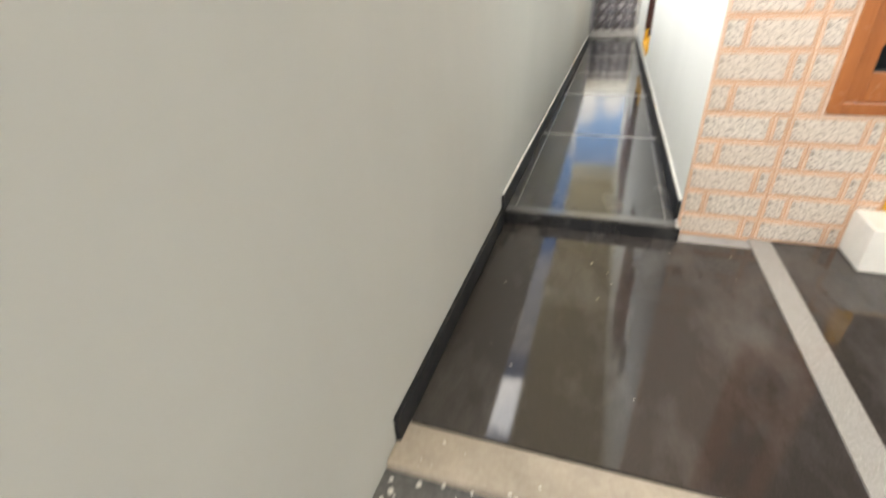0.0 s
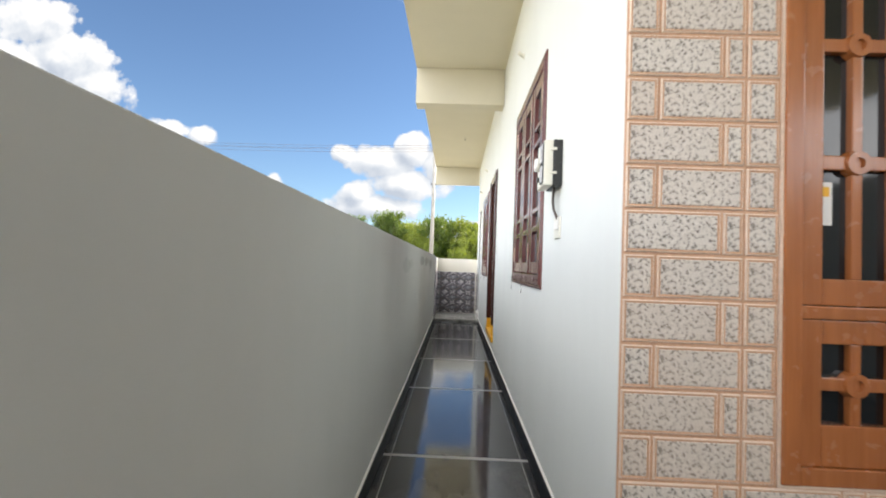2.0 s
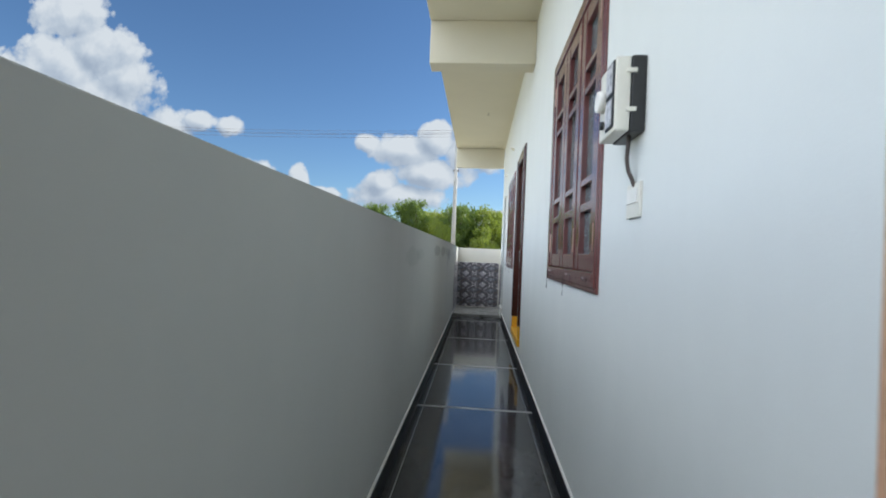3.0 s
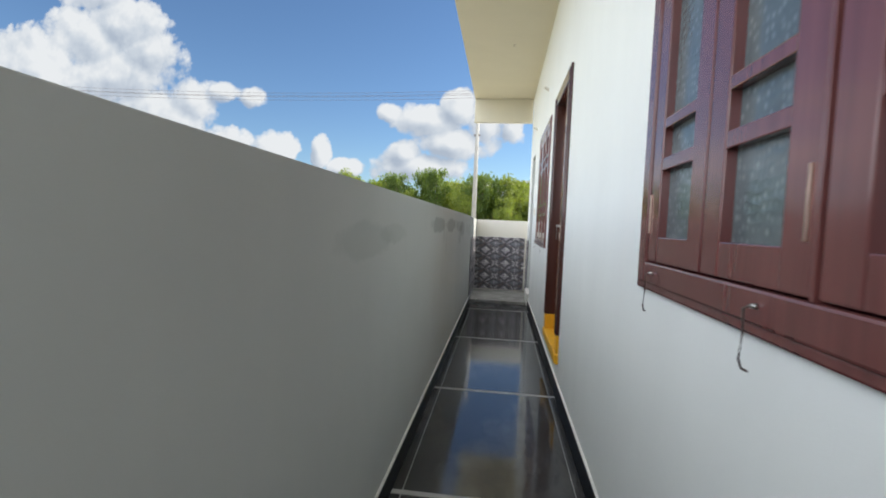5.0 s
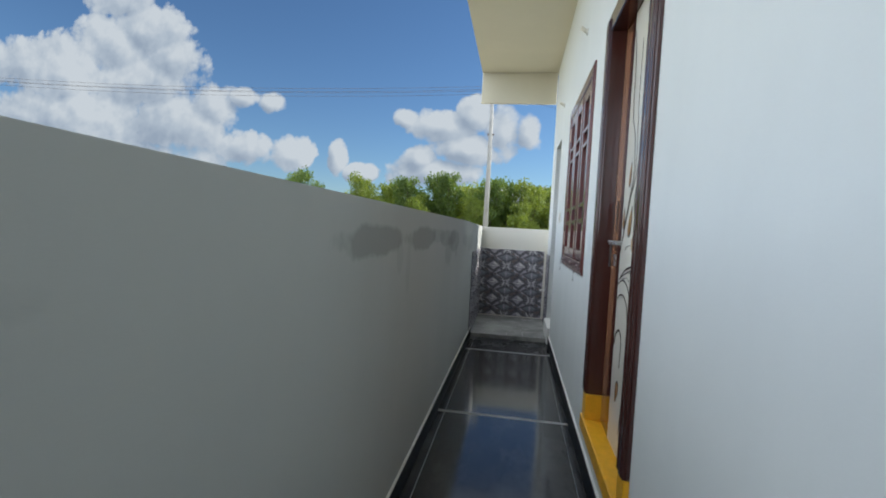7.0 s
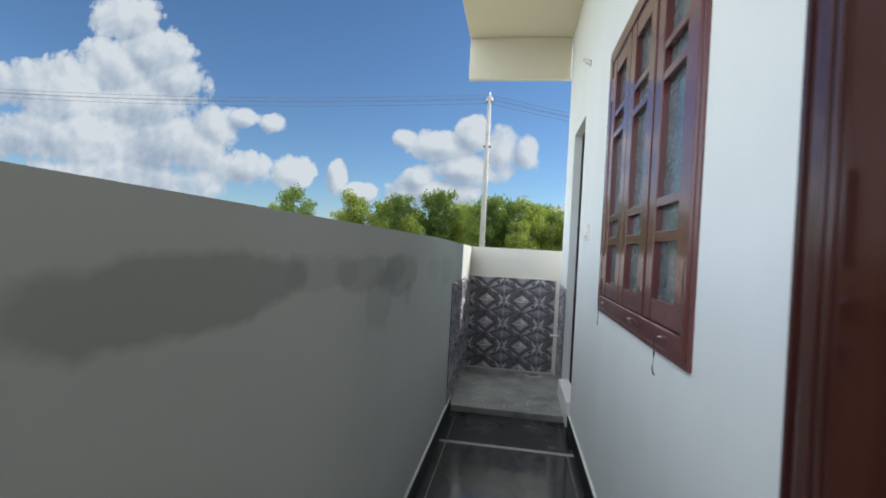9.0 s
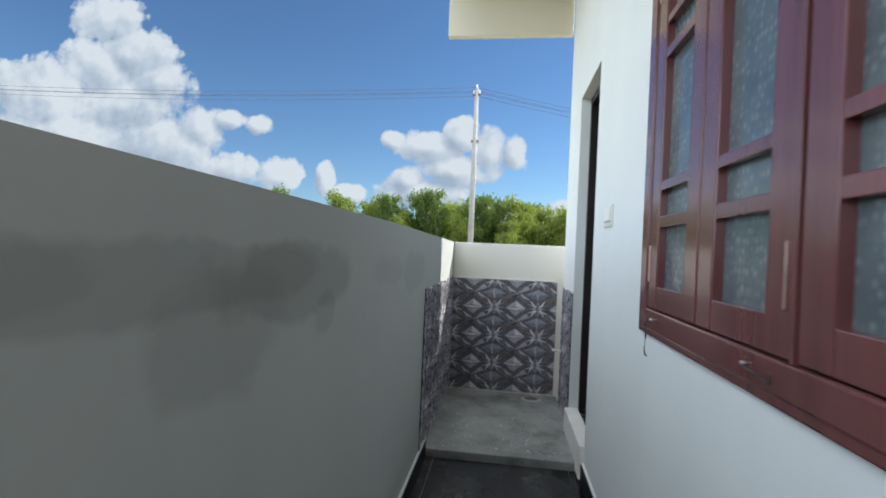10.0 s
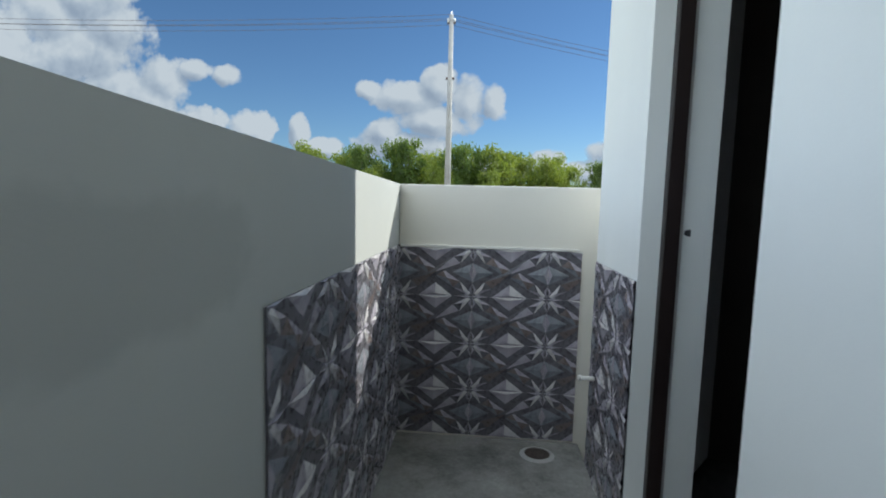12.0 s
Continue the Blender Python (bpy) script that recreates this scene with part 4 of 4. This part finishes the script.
# dome of glowing cloud added outside the view as extra fill light
bm = bmesh.new()
grid = {}
for i in range(73):
    for k in range(19):
        a, e = radians(i * 5), radians(k * 5)
        grid[i, k] = bm.verts.new((2800 * math.sin(a) * math.cos(e), 2800 * math.cos(a) * math.cos(e), 2800 * math.sin(e)))
for i in range(72):
    for k in range(18):
        ahead = i * 5 < 75 or i * 5 >= 295
        if not (ahead and k < 9):
            bm.faces.new([grid[i, k], grid[i + 1, k], grid[i + 1, k + 1], grid[i, k + 1]])
cover = structure("backdrop", bm, cloud_glow_material(), "unseen dome of broken glowing cloud added to brighten the passage", "clouds")
cover.visible_shadow = False

# ---- pieces of walls and floors ----


def slab(name, parent, x0, x1, y0, y1, z0, z1, mat, bev=0.0025):
    return part(name, one_box(x0, x1, y0, y1, z0, z1, bev), mat, parent)


# granite slabs of the passage, with pale joints left between them
JOINTS = [Y0 - 0.10, 3.50, 5.12, 6.54, 8.20, 10.00, Y1]
ex0, ex1 = XL + 0.020, XH - 0.020
for i, (a, b) in enumerate(zip(JOINTS, JOINTS[1:])):
    last = i == len(JOINTS) - 2
    g0, g1 = (0.0 if i == 0 else 0.018), (0.0 if last else 0.018)
    m = M_BLACK if last else M_GRANITE
    slab("floor_slab", cor, ex0 + 0.052, ex1 - 0.047, a + g0, b - g1, -0.03, 0.0, m)
    slab("floor_border", cor, ex0, ex0 + 0.047, a + g0, b - g1, -0.03, 0.0, m)
    slab("floor_border", cor, ex1 - 0.043, ex1, a + g0, b - g1, -0.03, 0.0, m)
slab("floor_nose", cor, ex0 + 0.001, ex1 - 0.001, Y0 - 0.098, Y0 - 0.02, -0.02, 0.0015, M_NOSE)
for y in JOINTS[1:-1]:
    slab("joint_strip", cor, ex0 + 0.002, ex1 - 0.002, y - 0.017, y + 0.017, -0.02, 0.0012, M_STRIP, 0.001)
for x in (ex0 + 0.0495, ex1 - 0.045):
    slab("joint_line", cor, x - 0.0014, x + 0.0014, Y0 - 0.05, Y1 - 0.6, -0.02, -0.0012, M_STRIP, 0)
slab("step_riser", cor, XL + 0.001, XH - 0.001, Y0 - 0.115, Y0 - 0.101, ZP - 0.01, -0.004, M_BLACK)
porch = bpy.data.objects["porch_base"]
slab("floor_slab", porch, XL + 0.020, 0.795, 0.382, Y0 - 0.116, ZP - 0.03, ZP, M_PORCH)
slab("floor_strip", porch, 0.798, 0.902, 0.382, Y0 - 0.002, ZP - 0.03, ZP + 0.001, M_MARBLE)
slab("floor_slab", porch, 0.905, 2.6, 0.382, Y0 - 0.002, ZP - 0.03, ZP, M_PORCH)
slab("floor_slab", porch, 2.604, 4.6, 0.382, Y0 - 0.002, ZP - 0.03, ZP, M_PORCH)


# brick-pattern elevation tiles on the front wall
def brick_mesh(w, h):
    """A raised panel: pale chamfered rim and a speckled face."""
    bm = bmesh.new()
    d0, d1, c, g = 0.0, -0.007, 0.006, 0.004
    loops = []
    for inset, y in ((0, d0), (0, -0.004), (g, d1), (g + c, d1 + 0.002), (g + c + 0.002, d1 - 0.0005)):
        loops.append([bm.verts.new((x, y, z)) for x, z in ((inset, inset), (w - inset, inset), (w - inset, h - inset), (inset, h - inset))])
    for k, (a, b) in enumerate(zip(loops, loops[1:])):
        for i in range(4):
            f = bm.faces.new((a[i], a[(i + 1) % 4], b[(i + 1) % 4], b[i]))
            f.material_index = 0 if k < 2 else (2 if k == 2 else 1)
    bm.faces.new(loops[-1]).material_index = 1
    return mesh_of("brick", bm, M_RIM, M_BRICK, M_GROUT)


front = bpy.data.objects["wall_front"]
cache = {}


def brick(x0, x1, z0, z1):
    key = (round(x1 - x0, 3), round(z1 - z0, 3))
    me = cache.get(key) or cache.setdefault(key, brick_mesh(*key))
    o = new("brick", me)
    o.location, o.parent = (x0, Y0, z0), front


part("tile_bed", one_box(XH + 0.001, FX[0] - 0.001, Y0, Y0 + 0.0115, ZP - 0.02, ZS), M_GROUT, front, "salmon coloured tile joints")
part("tile_bed", one_box(FX[0] - 0.001, 1.302, Y0, Y0 + 0.0115, ZP - 0.02, FX[2] - 0.003), M_GROUT, front, "salmon coloured tile joints")
part("tile_edge", one_box(FX[0] - 0.008, FX[0] + 0.001, Y0 - 0.009, Y0 - 0.0005, FX[2] + 0.001, ZS), M_RIM, front)
part("tile_edge", one_box(FX[0] - 0.008, 1.302, Y0 - 0.009, Y0 - 0.0005, FX[2] - 0.010, FX[2]), M_RIM, front)
G = 0.010
for r in range(-5, 22):
    pitch = 0.1385 if r >= 0 else 0.1330
    z0 = FX[2] - 0.006 + r * pitch
    z1 = z0 + pitch - G
    if z1 > ZS:
        break
    right = FX[0] - 0.012 if r >= 0 else 1.298
    small_first = r % 2 == 0
    for t in range(4):
        a = XH + 0.004 + 0.37 * t
        cut = [(a, a + 0.092), (a + 0.092 + G, a + 0.37 - G)] if small_first else [(a, a + 0.292), (a + 0.292 + G, a + 0.37 - G)]
        for b0, b1 in cut:
            b1 = min(b1, right)
            if b1 - b0 > 0.03:
                brick(b0, b1, max(z0, ZP + 0.002), z1)


def crumbs(name, label, n, x0, x1, y0, y1, z, mat, seed, smin=0.003, smax=0.011):
    """Loose chips of cement and paint lying on a floor."""
    r = random.Random(seed)
    bm = bmesh.new()
    for _ in range(n):
        c, q = Vector((r.uniform(x0, x1), r.uniform(y0, y1), z)), r.uniform(smin, smax)
        vs = [bm.verts.new(c + Vector((q * r.uniform(0.6, 1.2) * math.cos(a * 1.257), q * r.uniform(0.6, 1.2) * math.sin(a * 1.257), 0))) for a in range(5)]
        top = bm.verts.new(c + Vector((r.uniform(-0.3, 0.3) * q, r.uniform(-0.3, 0.3) * q, q * r.uniform(0.4, 0.9))))
        for a in range(5):
            bm.faces.new((vs[a], vs[(a + 1) % 5], top))
        bm.faces.new(vs[::-1])
    return tagged(part(name, bm, mat), label, "debris", kind="stuff")


crumbs("cement_crumbs", "pale crumbs of cement scattered along the porch edge", 70, XL + 0.03, 0.7, 0.05, 0.36, ZP - 0.008, M_WHITE, 4)
crumbs("paint_chips", "white paint chips scattered on the wash floor", 60, XL + 0.1, 0.38, Y1 + 0.05, Y1 + 0.7, 0.050, M_WHITE, 9, 0.002, 0.007)
crumbs("cement_crumbs", "tiny pale crumbs on the dark porch slabs", 14, XL + 0.05, 0.7, 0.5, 1.8, ZP, M_CEMENT, 11, 0.002, 0.006)


# relief wall tiles of the wash corner
def relief_tile(w, h, clip=None):
    """A glazed tile with crossing bands, corner petals and raised diamonds."""
    bm = bmesh.new()
    box(bm, 0, w, -0.004, 0.0, 0, h, 0, 0)
    base = -0.0042

    def quad(pts, lift, mi, apex=None):
        """A facetted raised shape over a polygon given in fractions of the tile."""
        vs = [bm.verts.new((u * w, base, v * h)) for u, v in pts]
        cx, cz = (sum(p[0] for p in pts) / len(pts), sum(p[1] for p in pts) / len(pts)) if apex is None else apex
        top = bm.verts.new((cx * w, base - lift * 0.65, cz * h))
        for i in range(len(vs)):
            f = bm.faces.new((vs[i], vs[(i + 1) % len(vs)], top))
            f.material_index = mi[i % len(mi)]

    D, Mm, B, L, T = 0, 1, 2, 3, 4
    # crossing bands, one lying over the other
    quad([(0.17, 0.31), (0.26, 0.18), (0.83, 0.69), (0.74, 0.82)], 0.007, [B, D, Mm, D])
    quad([(0.17, 0.69), (0.42, 0.43), (0.52, 0.56), (0.26, 0.82)], 0.008, [T, B, Mm, B])
    quad([(0.48, 0.44), (0.74, 0.18), (0.83, 0.31), (0.58, 0.57)], 0.008, [T, B, Mm, B])
    # half lozenges at the sides and across the rows
    quad([(0.0, 0.30), (0.28, 0.5), (0.0, 0.70)], 0.010, [T, T, Mm], (0.05, 0.5))
    quad([(1.0, 0.30), (1.0, 0.70), (0.72, 0.5)], 0.010, [Mm, T, T], (0.95, 0.5))
    quad([(0.27, 0.0), (0.73, 0.0), (0.50, 0.27)], 0.011, [Mm, L, Mm], (0.5, 0.05))
    quad([(0.27, 1.0), (0.50, 0.73), (0.73, 1.0)], 0.011, [Mm, Mm, L], (0.5, 0.95))
    # pale band ends and petals meeting in stars at the corners
    for sx in (0, 1):
        for sz in (0, 1):
            X = lambda u: u if sx == 0 else 1 - u  # noqa: E731
            Z = lambda v: v if sz == 0 else 1 - v  # noqa: E731
            quad([(X(0.02), Z(0.06)), (X(0.165), Z(0.31)), (X(0.255), Z(0.175)), (X(0.06), Z(0.02))], 0.009, [L, D, Mm, L])
            quad([(X(0.0), Z(0.0)), (X(0.21), Z(0.0)), (X(0.10), Z(0.05))], 0.006, [Mm, D, Mm])
            quad([(X(0.0), Z(0.02)), (X(0.05), Z(0.14)), (X(0.0), Z(0.27))], 0.006, [Mm, Mm, D])
    if clip:
        bmesh.ops.bisect_plane(bm, geom=bm.verts[:] + bm.edges[:] + bm.faces[:], plane_co=(clip, 0, 0), plane_no=(1, 0, 0), clear_outer=True)
    return mesh_of("wall_tile", bm, M_TILE_D, M_TILE_M, M_TILE_B, M_TILE_L, M_TILE_T)


TW, TH = 0.377, 0.2455
tile_full = relief_tile(TW - 0.0008, TH - 0.0008)


def tile_field(parent, width, z0, rows, place):
    cols = int(math.ceil(width / TW - 0.05))
    cut = width - (cols - 1) * TW
    last = tile_full if cut > TW - 0.01 else relief_tile(TW - 0.0008, TH - 0.0008, cut)
    for c in range(cols):
        for r in range(rows):
            o = new("wall_tile", last if c == cols - 1 else tile_full)
            o.parent = parent
            o.matrix_basis = place(c * TW, z0 + r * TH)


tile_field(bpy.data.objects["wall_end"], 0.915, 0.062, 4, lambda u, z: pose(XL + 0.004 + u, YE - 0.002, z))
tile_field(bpy.data.objects["wall_left"], 1.47, 0.075, 4, lambda u, z: pose(XL + 0.002, YE - 0.014 - 1.47 + u, z, 0, 0, 90))
tile_field(bpy.data.objects["wall_house"], 0.555, 0.040, 4, lambda u, z: pose(XH - 0.002, YH - 0.01 - u, z, 0, 0, -90))
structure("trim", one_box(XL + 0.010, 0.405, YE - 0.012, YE - 0.001, 1.046, 1.056), M_WHITE, "thin white cement line above the tiles", "trim")
